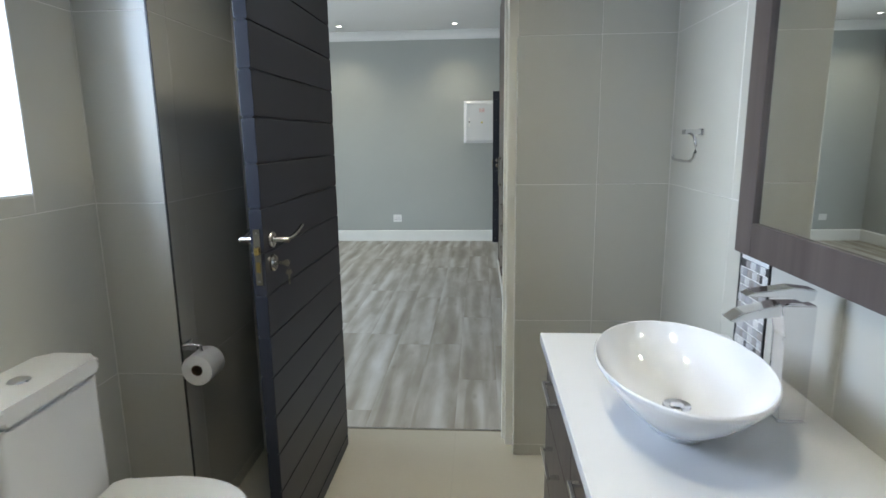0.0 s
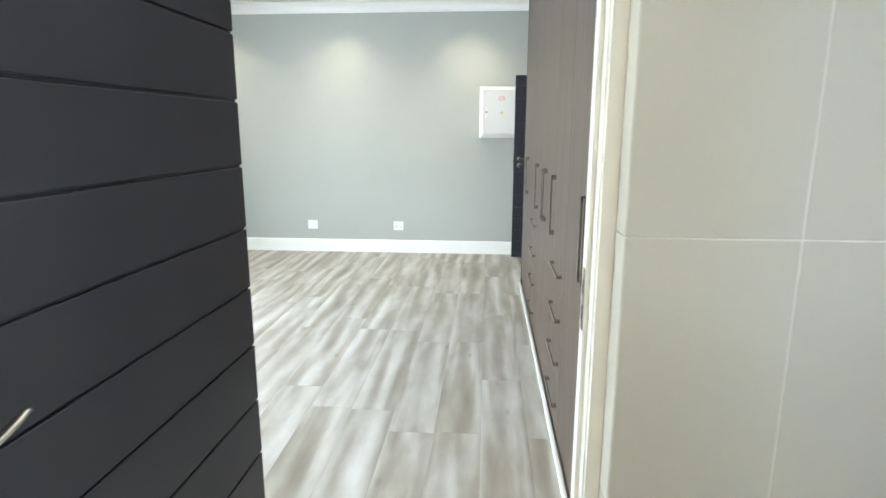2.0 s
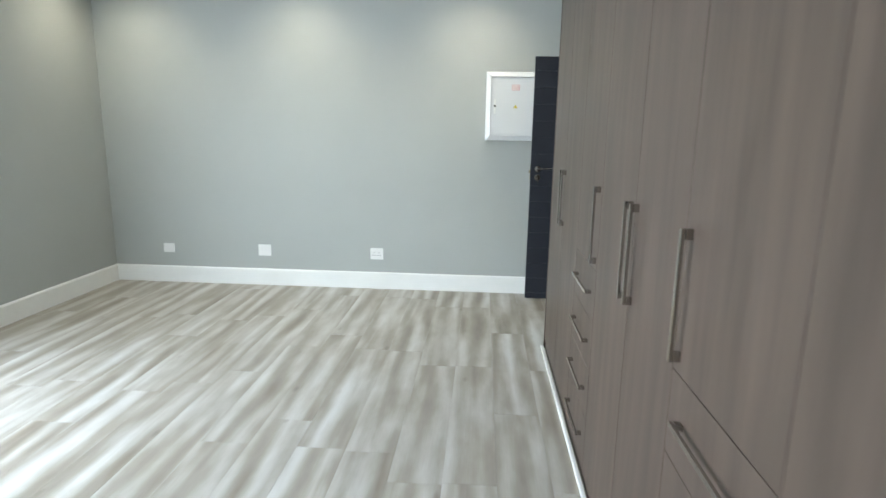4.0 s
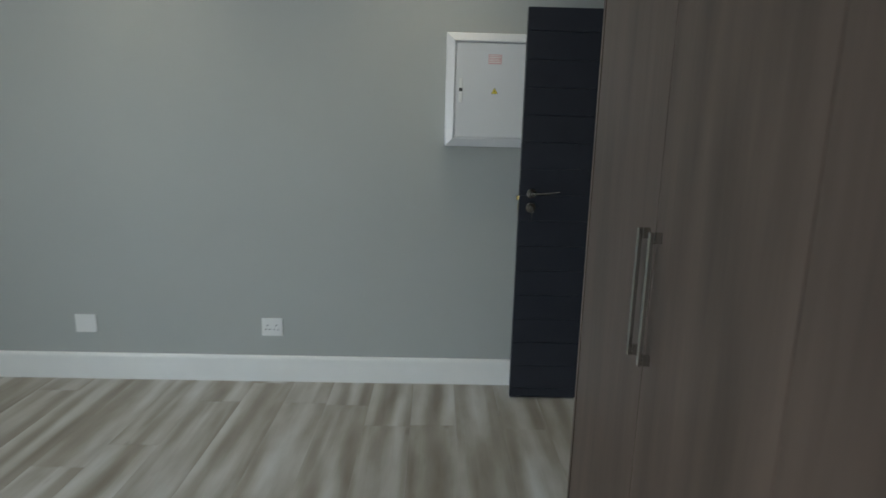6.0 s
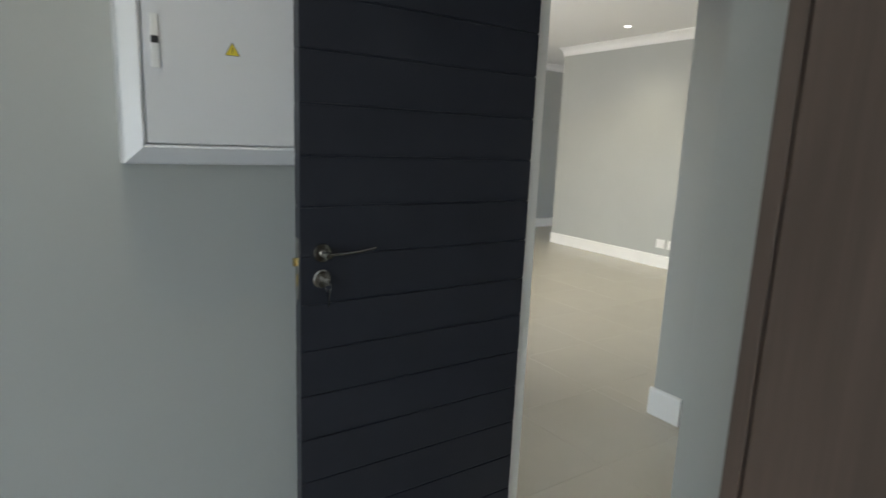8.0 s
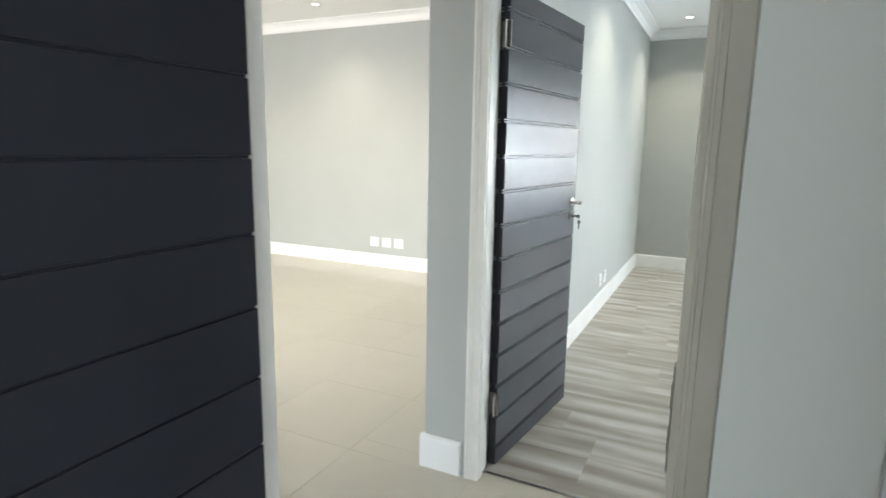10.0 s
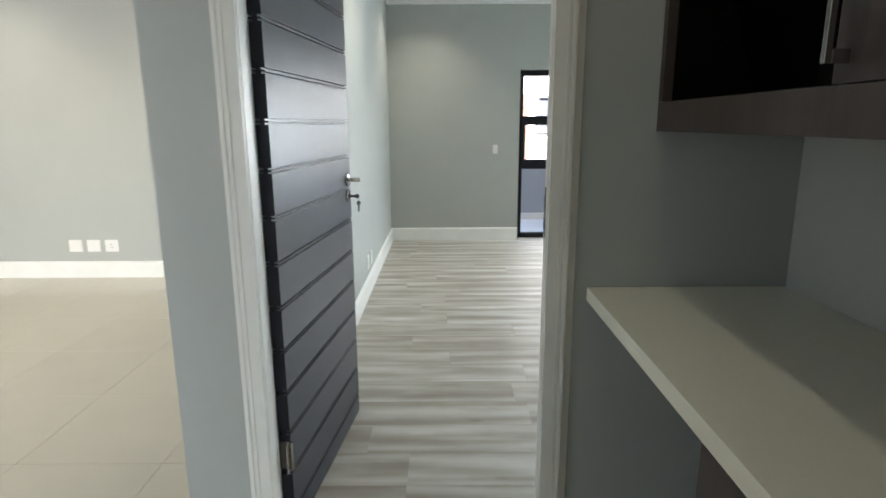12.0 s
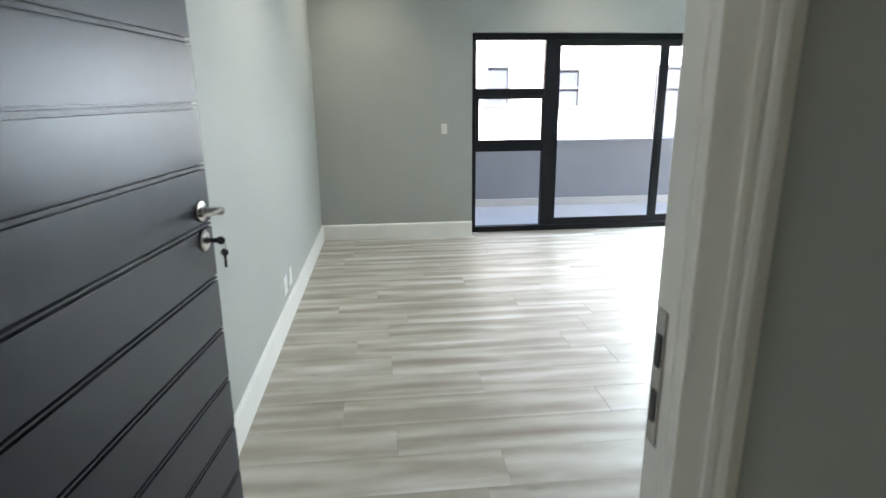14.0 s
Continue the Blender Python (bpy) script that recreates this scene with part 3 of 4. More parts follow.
# glazed openings out of sight
for name, x, y0, y1 in (("window_bedroom", -3.42, 2.85, 5.65), ("window_living", 1.27, 9.2, 13.0)):
    w = thing(name, "black aluminium sliding door", "window", kind="structure")
    for row in ((x - 0.03, x + 0.03, y0, y0 + 0.06, 0, 2.12), (x - 0.03, x + 0.03, y1 - 0.06, y1, 0, 2.12), (x - 0.03, x + 0.03, (y0 + y1) / 2 - 0.05, (y0 + y1) / 2 + 0.05, 0, 2.12)):
        part("stile", boxes(row, bevel=0.003), BLACKALU, w)
w = thing("window_bathroom", "small white framed bathroom window", "window", kind="structure")
for row in ((-1.09, -1.06, 0.75, 0.79, 1.306, 2.15), (-1.09, -1.06, 1.567, 1.607, 1.306, 2.15), (-1.09, -1.06, 0.79, 1.567, 1.306, 1.346), (-1.09, -1.06, 0.79, 1.567, 2.11, 2.15)):
    part("frame_bar", boxes(row, bevel=0.003), BLACKALU, w)
part("window_sill", boxes((-1.06, -0.928, 0.751, 1.606, 1.300, 1.3075)), PLASTIC, w, "white sill")

# the balcony and the house over the way
setting("balcony_floor", boxes((8.062, 9.62, 2.4, 9.2, -0.25, -0.02)), PALE, "pale screeded balcony floor", "balcony")
setting("balcony_parapet", boxes((9.47, 9.62, 2.4, 9.2, -0.02, 0.79), (9.45, 9.64, 2.4, 9.2, 0.79, 0.82), bevel=0.004), GREYPLASTER, "grey plastered balcony parapet", "parapet")
setting("balcony_kerb", boxes((9.44, 9.47, 2.4, 9.2, -0.02, 0.075), bevel=0.003), PALE, "pale skirting along the balcony parapet", "skirting")
setting("ground", boxes((-400, 400, -400, 400, -3.3, -3.0)), GROUND, "open ground around the houses", "ground")
setting("storey_below", boxes((-3.47, 9.62, -1.15, 14.25, -3.0, -0.26)), PLASTER, "plain storey under the flat", "wall")
# unseen roof; its long west overhang is added to keep sun out of the bedroom
setting("roof", boxes((-6.4, 8.1, -1.6, 14.7, 3.02, 3.25)), PLASTER, "unseen flat roof slab, overhang added to block the sun", "roof")
# out of sight, added only to stop sun entering the living room opening
setting("sun_blocker_living", boxes((-2.2, 1.2, 8.4, 14.2, 2.7, 2.85)), PLASTER, "unseen slab added to block sun from the living room", "roof")
house = thing("house", "white plastered house across the yard with grey window frames", "house")
part("wall", boxes((13.0, 19.0, -6.0, 20.0, -3.0, 3.6)), PLASTER, house)
part("wing_wall", boxes((12.93, 12.998, 5.76, 20.0, -3.0, 1.94)), TERRACOTTA, house, "terracotta plastered wing of the house")
part("roof", boxes((12.8, 19.2, -6.2, 20.2, 3.6, 3.8), bevel=0.01), PLASTER, house)


def house_window(y0, y1, z0, z1, split):
    f = part("window", boxes((12.94, 13.02, y0, y0 + 0.05, z0, z1), (12.94, 13.02, y1 - 0.05, y1, z0, z1), (12.94, 13.02, y0 + 0.05, y1 - 0.05, z0, z0 + 0.05), (12.94, 13.02, y0 + 0.05, y1 - 0.05, z1 - 0.05, z1)), HOUSEFRAME, house)
    if split:
        part("transom", boxes((12.945, 13.015, y0 + 0.05, y1 - 0.05, split - 0.025, split + 0.025)), HOUSEFRAME, f)
    part("pane", boxes((12.985, 12.992, y0 + 0.05, y1 - 0.05, z0 + 0.05, z1 - 0.05)), HOUSEGLASS, f, "pale curtained window glass")


HOUSEFRAME = plain("grey_house_frame", (0.13, 0.13, 0.14), 0.6)
HOUSEGLASS = plain("curtained_glass", (0.11, 0.12, 0.145), 0.3, vary=0.1, scale=2)
house_window(5.11, 5.58, 1.17, 1.91, 0)
house_window(3.77, 4.25, 1.13, 1.86, 1.50)
house_window(1.2, 2.3, 0.4, 1.9, 1.5)
house_window(5.0, 6.0, -2.2, -0.9, 0)


# ---------------------------------------------------------------- lights in the ceilings
def downlight(x, y, h, energy, room, soft=0.03):
    d = thing("downlight", "small round recessed white downlight, switched on", "ceiling light", pose(x, y, h), group="downlights in the " + room)
    part("trim_ring", lathe([(0.030, -0.001), (0.034, -0.006), (0.046, -0.004), (0.048, 0.0), (0.047, 0.003), (0.030, 0.003)], 36), WHITE, d, "", True)
    part("bulb", lathe([(0, -0.0015), (0.024, -0.002), (0.030, -0.0005), (0.030, 0.002), (0, 0.002)], 24), GLOW, d, "glowing lamp face", True)
    lamp("downlight_lamp", "SPOT", pose(x, y, h - 0.012), energy, (1, 0.94, 0.75), spot=(radians(124), 1.0, soft))


for x in (-2.89, -1.43, 0.03):
    downlight(x, 7.58, H_A, 5.7, "bedroom")
for x, y in ((0.14, 0.75), (0.14, 1.75)):
    downlight(x, y, H_B, 12.8, "bathroom", 0.09)
for x, y in ((5.56, 11.13), (3.4, 11.13), (5.56, 9.3)):
    downlight(x, y, H_A, 8.5, "living room")
downlight(2.0, 7.12, H_A, 1.9, "corridor")
for x, y in ((7.22, 7.66), (7.22, 5.6), (5.2, 7.66)):
    downlight(x, y, H_2, 8.6, "second bedroom")


# ---------------------------------------------------------------- first bedroom: wardrobe
FX = 0.565   # front of the wardrobe doors
ward = thing("wardrobe", "full-height built-in taupe wood-grain wardrobe with bar handles", "wardrobe", pose(0.85, 4.75, 0))


def on(parent, name, bm, mat, label="", smooth=False):
    """A part built in the room's own coordinates."""
    ob = part(name, bm, mat, parent, label, smooth)
    ob.matrix_parent_inverse = parent.matrix_basis.inverted()
    return ob


def bar_handle(a, b):
    """A square bar on two posts, from a to b along the door front."""
    a, b = Vector(a), Vector(b)
    d = (b - a).normalized() * 0.006
    h = 0.006
    rows = []
    lo, hi = [min(p, q) for p, q in zip(a, b)], [max(p, q) for p, q in zip(a, b)]
    rows.append((FX - 0.027, FX - 0.018, lo[1] - h, hi[1] + h, lo[2] - h, hi[2] + h))
    for p in (a + d, b - d):
        rows.append((FX - 0.018, FX, p.y - h, p.y + h, p.z - 2 * h, p.z + 2 * h) if abs(d.z) > 0 else (FX - 0.018, FX, p.y - 2 * h, p.y + 2 * h, p.z - h, p.z + h))
    return boxes(*rows, bevel=0.0015)


def front(y0, y1, z0, z1, name="door"):
    g = 0.0010
    ob = part(name, boxes((FX, FX + 0.018, y0 + g, y1 - g, z0 + g, z1 - g), bevel=0.0012), WARDROBE, ward)
    ob.matrix_parent_inverse = ward.matrix_basis.inverted()
    return ob


def handle(parent, a, b):
    ob = part("handle", bar_handle(a, b), NICKEL, parent, "brushed nickel bar handle")
    return ob


WT = H_A - 0.005
on(ward, "carcass", boxes((FX + 0.0185, 1.138, 2.735, 6.727, 0.07, WT)), WARDROBE)
on(ward, "end_panel", boxes((FX - 0.002, 1.138, 6.728, 6.746, 0.0, WT), bevel=0.001), WARDROBE)
on(ward, "filler", boxes((FX, FX + 0.018, 2.735, 2.788, 0.07, WT), bevel=0.001), WARDROBE)
on(ward, "plinth", boxes((FX + 0.010, FX + 0.03, 2.735, 6.727, 0.0, 0.0695)), WARDROBE)
for y0, ym, y1 in ((2.79, 3.30, 3.81), (4.30, 4.728, 5.21), (5.69, 6.20, 6.726)):
    for a, b, hy in ((y0, ym, ym - 0.034), (ym, y1, ym + 0.034)):
        d = front(a, b, 0.07, WT)
        handle(d, (FX, hy, 0.94), (FX, hy, 1.23))
for y0, y1, hy in ((3.81, 4.30, 4.262), (5.21, 5.69, 5.240)):
    d = front(y0, y1, 0.905, WT)
    handle(d, (FX, hy, 0.94), (FX, hy, 1.23))
    for k in range(4):
        z = 0.07 + 0.20875 * k
        d = front(y0, y1, z, z + 0.20875, "drawer_front")
        mid = (y0 + y1) / 2
        handle(d, (FX, mid - 0.16, z + 0.108), (FX, mid + 0.16, z + 0.108))
setting("trim_wardrobe_base", boxes((FX - 0.020, FX - 0.001, 2.735, 6.748, 0, 0.016), bevel=0.004), WHITE, "thin white bead along the wardrobe foot", "trim")

# ---------------------------------------------------------------- first bedroom: distribution board, sockets, switch
box = thing("distribution_board", "white enamelled electrical distribution board fixed to the grey wall", "fuse box", pose(0.42, 8.085, 1.365))
BX0, BX1, BZ0, BZ1 = 0.126, 0.715, 1.365, 1.926


def bezel():
    bm = bmesh.new()
    rings = []
    for inset, y in ((0.0, 8.084), (0.0, 7.990), (0.004, 7.984), (0.040, 7.964), (0.046, 7.966), (0.046, 7.990)):
        rings.append([bm.verts.new(p) for p in ((BX0 + inset, y, BZ0 + inset), (BX1 - inset, y, BZ0 + inset), (BX1 - inset, y, BZ1 - inset), (BX0 + inset, y, BZ1 - inset))])
    for r, q in zip(rings, rings[1:]):
        for k in range(4):
            bm.faces.new((r[k], r[(k + 1) % 4], q[(k + 1) % 4], q[k]))
    bm.faces.new(rings[-1])
    return bm


on(box, "surround", bezel(), ENAMEL)
bd = on(box, "door", boxes((BX0 + 0.050, BX1 - 0.050, 7.969, 7.988, BZ0 + 0.050, BZ1 - 0.050), bevel=0.0025), ENAMEL)
la = part("latch", boxes((0.192, 0.210, 7.962, 7.969, 1.585, 1.705), bevel=0.003), PLASTIC, bd, "white sliding latch with a black centre")
part("latch_slot", boxes((0.193, 0.209, 7.9605, 7.962, 1.640, 1.656)), DARK, la)
part("notice", boxes((0.337, 0.404, 7.9675, 7.969, 1.775, 1.822)), PINK, bd, "faded pink printed notice")
for k in range(5):
    part("notice_line", boxes((0.341, 0.400 - 0.006 * (k % 3), 7.967, 7.9675, 1.782 + 0.008 * k, 1.785 + 0.008 * k)), PLASTIC, bd)
tri = prism([(0.357, -1.632), (0.389, -1.632), (0.373, -1.660)], 7.9672, 7.9688)
tri.transform(pose(0, 0, 0, -90))
part("warning_triangle", tri, YELLOW, bd, "yellow electrical warning triangle")
part("flash_mark", boxes((0.372, 0.3742, 7.9664, 7.9672, 1.637, 1.650)), DARK, bd, "black flash mark")
for a, b in (((0.356, 1.631), (0.390, 1.631)), ((0.390, 1.631), (0.373, 1.661)), ((0.373, 1.661), (0.356, 1.631))):
    part("triangle_edge", tube([(a[0], 7.967, a[1]), (b[0], 7.967, b[1])], 0.0007, 6), DARK, bd)


def socket_plate(m, w, h, holes, label, name="wall_socket", group=""):
    """A wall plate, local x across, z up, facing -y from the wall at y = 0."""
    s = thing(name, label, "socket" if holes else "wall plate", m, group)
    part("surround", boxes((-w / 2, w / 2, -0.008, 0, -h / 2, h / 2), bevel=0.003), PLASTIC, s)
    part("face", boxes((-w / 2 + 0.014, w / 2 - 0.014, -0.011, -0.008, -h / 2 + 0.014, h / 2 - 0.014), bevel=0.0015), PLASTIC, s)
    for x, z in holes:
        pin = bmesh.new()
        rod(pin, (x, -0.0115, z), (x, -0.0105, z), 0.0038, 10)
        part("pin_hole", pin, DARK, s)
    return s


THREE = lambda cx: [(cx, 0.012), (cx - 0.011, -0.012), (cx + 0.011, -0.012)]  # noqa: E731
socket_plate(pose(-0.827, 8.085, 0.325), 0.118, 0.105, THREE(-0.024) + THREE(0.024), "white double socket outlet above the skirting")
socket_plate(pose(-1.875, 8.085, 0.328), 0.118, 0.105, [], "white blank wall plate above the skirting", "wall_plate")
socket_plate(pose(-2.79, 8.085, 0.324), 0.105, 0.085, [], "small white aerial plate above the skirting", "wall_plate")
socket_plate(pose(6.203, 10.839, 0.297, 0, 0, -90), 0.118, 0.110, [], "white wall plate on the living room wall", "wall_plate", "living room plates")
socket_plate(pose(6.203, 10.675, 0.297, 0, 0, -90), 0.118, 0.110, [], "white wall plate on the living room wall", "wall_plate", "living room plates")
socket_plate(pose(6.203, 10.510, 0.297, 0, 0, -90), 0.118, 0.110, THREE(0), "white socket outlet on the living room wall", "wall_socket", "living room plates")
socket_plate(pose(5.635, 8.10, 0.268), 0.115, 0.115, THREE(0), "white socket outlet on the long bedroom wall")
socket_plate(pose(5.825, 8.10, 0.268), 0.095, 0.115, [], "white aerial plate on the long bedroom wall", "wall_plate")

sw = thing("light_switch", "silver framed light switch with a white rocker", "light switch", pose(1.14, 6.979, 1.114, 0, 0, -90))
fr, loops = bmesh.new(), []
for w, h, y in ((0.045, 0.066, 0), (0.045, 0.066, -0.006), (0.0435, 0.0645, -0.0085), (0.029, 0.040, -0.0095), (0.028, 0.039, -0.0085), (0.028, 0.039, -0.002)):
    loops.append([fr.verts.new(p) for p in ((-w, y, -h), (w, y, -h), (w, y, h), (-w, y, h))])
for r, q in zip(loops, loops[1:]):
    for k in range(4):
        fr.faces.new((r[k], r[(k + 1) % 4], q[(k + 1) % 4], q[k]))
part("surround", fr, SILVER, sw, "satin silver surround")
part("backplate", boxes((-0.028, 0.028, -0.003, 0, -0.039, 0.039)), DARK, sw)
part("rocker", boxes((-0.0265, 0.0195, -0.010, -0.003, -0.0375, 0.0375), bevel=0.0015), PLASTIC, sw, "white rocker")
part("indicator", boxes((-0.0200, -0.0184, -0.0106, -0.0098, 0.001, 0.008)), LED, sw, "tiny lit blue-white indicator")
sw2 = thing("light_switch", "small white light switch by the balcony door", "light switch", pose(7.835, 6.87, 1.077, 0, 0, -90))
part("surround", boxes((-0.028, 0.028, -0.008, 0, -0.05, 0.05), bevel=0.003), PLASTIC, sw2)
part("rocker", boxes((-0.014, 0.014, -0.012, -0.008, -0.03, 0.03), bevel=0.002), PLASTIC, sw2)
sw3 = thing("light_switch", "small white light switch on the far wall", "light switch", pose(6.2, 14.1, 1.15))
part("surround", boxes((-0.035, 0.035, -0.008, 0, -0.055, 0.055), bevel=0.003), PLASTIC, sw3)
part("rocker", boxes((-0.018, 0.018, -0.012, -0.008, -0.03, 0.03), bevel=0.002), PLASTIC, sw3)

# ---------------------------------------------------------------- corridor: counter and cupboards
top = thing("worktop", "cream stone worktop spanning the corridor niche", "worktop", pose(2.0, 6.8, 0.875))
on(top, "slab", boxes((1.372, 2.663, 6.502, 7.070, 0.896, 0.915), bevel=0.0008), QUARTZ_WARM)
on(top, "front_edge", boxes((1.372, 2.663, 7.040, 7.0698, 0.877, 0.8959)), QUARTZ_WARM, "built-up front edge")
cab = thing("base_cabinet", "dark brown wood base cabinet under the worktop", "cabinet", pose(1.65, 6.8, 0))
on(cab, "body", boxes((1.374, 2.0, 6.505, 7.010, 0.08, 0.876)), DARKWOOD)
on(cab, "plinth", boxes((1.376, 1.995, 6.51, 6.96, 0, 0.0795)), DARKWOOD)
for y, z0, z1 in ((0, 0.70, 0.872), (1, 0.085, 0.696)):
    d = on(cab, "drawer_front" if z0 > 0.5 else "door", boxes((1.377, 1.997, 7.011, 7.029, z0, z1), bevel=0.0015), DARKWOOD)
    h = boxes((1.60, 1.74, 7.049, 7.058, z1 - 0.066, z1 - 0.056), (1.60, 1.61, 7.029, 7.049, z1 - 0.066, z1 - 0.056), (1.73, 1.74, 7.029, 7.049, z1 - 0.066, z1 - 0.056), bevel=0.001)
    part("handle", h, NICKEL, d, "brushed nickel bar handle")
up = thing("wall_cupboard", "dark brown wall cupboard with an open dark compartment", "cupboard", pose(2.0, 6.7, 1.351))
UT = 2.42
on(up, "bottom_panel", boxes((1.374, 2.662, 6.504, 6.905, 1.351, 1.426), bevel=0.0015), DARKWOOD)
on(up, "side_panel", boxes((2.634, 2.662, 6.504, 6.905, 1.427, UT), bevel=0.0015), DARKWOOD)
on(up, "side_panel", boxes((1.374, 1.392, 6.504, 6.886, 1.427, UT)), DARKWOOD)
on(up, "divider", boxes((1.955, 1.975, 6.504, 6.886, 1.427, UT)), DARKWOOD)
on(up, "top_panel", boxes((1.374, 2.662, 6.504, 6.905, UT + 0.001, UT + 0.02)), DARKWOOD)
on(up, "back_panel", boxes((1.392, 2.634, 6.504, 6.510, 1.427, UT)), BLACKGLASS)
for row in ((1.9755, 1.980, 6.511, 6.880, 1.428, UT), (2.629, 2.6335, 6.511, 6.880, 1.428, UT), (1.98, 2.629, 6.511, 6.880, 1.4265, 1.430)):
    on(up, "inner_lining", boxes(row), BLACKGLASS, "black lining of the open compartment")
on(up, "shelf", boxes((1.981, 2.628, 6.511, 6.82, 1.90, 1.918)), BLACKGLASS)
d = on(up, "door", boxes((1.377, 1.968, 6.887, 6.905, 1.428, UT - 0.002), bevel=0.0015), DARKWOOD)
part("handle", boxes((1.935, 1.945, 6.931, 6.941, 1.455, 1.745), (1.935, 1.945, 6.905, 6.931, 1.455, 1.475), (1.935, 1.945, 6.905, 6.931, 1.725, 1.745), bevel=0.0012), NICKEL, d, "brushed nickel bar handle")


# ---------------------------------------------------------------- bathroom
van = thing("vanity_cabinet", "dark brown wood vanity cabinet below the white top", "cabinet", pose(0.85, 1.0, 0))
on(van, "body", boxes((0.575, 1.131, -0.30, 1.835, 0.10, 0.788)), DARKWOOD)
on(van, "plinth", boxes((0.62, 1.131, -0.29, 1.80, 0, 0.0995)), DARKWOOD)
for y0, y1 in ((1.335, 1.832), (0.835, 1.332), (0.335, 0.832), (-0.165, 0.332)):
    for z0, z1 in ((0.575, 0.784), (0.34, 0.572), (0.105, 0.337)):
        d = on(van, "drawer_front", boxes((0.557, 0.5748, y0, y1, z0, z1), bevel=0.0015), DARKWOOD)
        ym = (y0 + y1) / 2
        h = boxes((0.521, 0.530, ym - 0.08, ym + 0.08, z1 - 0.055, z1 - 0.046), (0.530, 0.557, ym - 0.08, ym - 0.068, z1 - 0.055, z1 - 0.046), (0.530, 0.557, ym + 0.068, ym + 0.08, z1 - 0.055, z1 - 0.046), bevel=0.001)
        part("handle", h, CHROME, d, "chrome bar handle")
vt = thing("washstand_slab", "white engineered stone slab carrying the basin", "worktop", pose(0.83, 0.8, 0.79))
on(vt, "slab", boxes((0.535, 1.131, -0.32, 1.854, 0.789, 0.821), bevel=0.003, segments=3), QUARTZ)

basin = thing("basin", "white oval porcelain vessel basin on the vanity top", "basin", pose(0.770, 1.262, 0.8212, 0, 0, -4.7))
prof = [(0, 0), (0.33, 0.0), (0.355, 0.003), (0.375, 0.012), (0.46, 0.026), (0.60, 0.050), (0.76, 0.083), (0.90, 0.117), (0.985, 0.142), (1.0, 0.148), (1.0, 0.153), (0.988, 0.156), (0.975, 0.155),
        (0.962, 0.150), (0.89, 0.120), (0.74, 0.084), (0.56, 0.056), (0.36, 0.040), (0.16, 0.035), (0, 0.034)]
part("bowl", lathe([(r, z * 0.965) for r, z in prof], 96, 0.178, 0.269), PORCELAIN, basin, "", True)
part("waste", lathe([(0.0, 0.023), (0.014, 0.0235), (0.016, 0.020), (0.022, 0.0215), (0.029, 0.0225), (0.031, 0.019), (0, 0.018)], 28), CHROME, basin, "chrome pop-up waste", True, pose(0.006, 0.018, 0.0145))

tap = thing("mixer_tap", "tall chrome mixer tap standing behind the basin", "tap", pose(1.022, 1.30, 0.8212))
part("base_plate", boxes((-0.03, 0.03, -0.03, 0.03, 0, 0.006), bevel=0.002), CHROME, tap)


def strip(profile, half, bevel=0.002):
    """A body of constant width along y on a side outline of (x, z)."""
    bm = bmesh.new()
    a, b = [bm.verts.new((x, -half, z)) for x, z in profile], [bm.verts.new((x, half, z)) for x, z in profile]
    bm.faces.new(a[::-1]), bm.faces.new(b)
    for k in range(len(a)):
        j = (k + 1) % len(a)
        bm.faces.new((a[k], a[j], b[j], b[k]))
    if bevel:
        bmesh.ops.bevel(bm, geom=bm.edges[:], offset=bevel, segments=2, affect="EDGES")
    return bm


part("column", strip([(-0.028, 0.006), (0.030, 0.006), (0.030, 0.268), (-0.044, 0.268), (-0.038, 0.238), (-0.030, 0.20)], 0.027), CHROME, tap)
part("spout", strip([(-0.040, 0.270), (-0.120, 0.250), (-0.146, 0.232), (-0.138, 0.228), (-0.10, 0.236), (-0.040, 0.242)], 0.024), CHROME, tap)
part("lever", strip([(0.026, 0.276), (0.030, 0.300), (-0.02, 0.306), (-0.10, 0.294), (-0.115, 0.286), (-0.02, 0.284), (0.0, 0.274)], 0.020), CHROME, tap)

mir = thing("mirror", "large wall mirror in a dark brown wooden frame", "mirror", pose(1.12, 0.8, 1.1))
MY0, MY1, MZ0, MZ1, FW = -0.25, 1.780, 1.110, 2.25, 0.094
on(mir, "glass", boxes((1.1035, 1.1235, MY0 + FW - 0.01, MY1 - FW + 0.01, MZ0 + FW - 0.01, MZ1 - FW + 0.01)), MIRROR, "silvered mirror glass")
for row in ((1.093, 1.1235, MY1 - FW, MY1, MZ0, MZ1), (1.093, 1.1235, MY0, MY0 + FW, MZ0, MZ1), (1.0935, 1.1235, MY0 + FW, MY1 - FW, MZ0, MZ0 + FW), (1.0935, 1.1235, MY0 + FW, MY1 - FW, MZ1 - FW, MZ1)):
    on(mir, "frame_rail", boxes(row, bevel=0.002), FRAMEWOOD)

ring = thing("towel_ring", "chrome open towel ring on the tiled wall", "towel ring", pose(1.124, 2.180, 1.457))
part("wall_plate", boxes((-0.007, 0.0, -0.022, 0.022, -0.012, 0.012), bevel=0.003), CHROME, ring)
part("arm", boxes((-0.066, -0.0065, -0.015, 0.015, -0.009, 0.009), bevel=0.003), CHROME, ring)
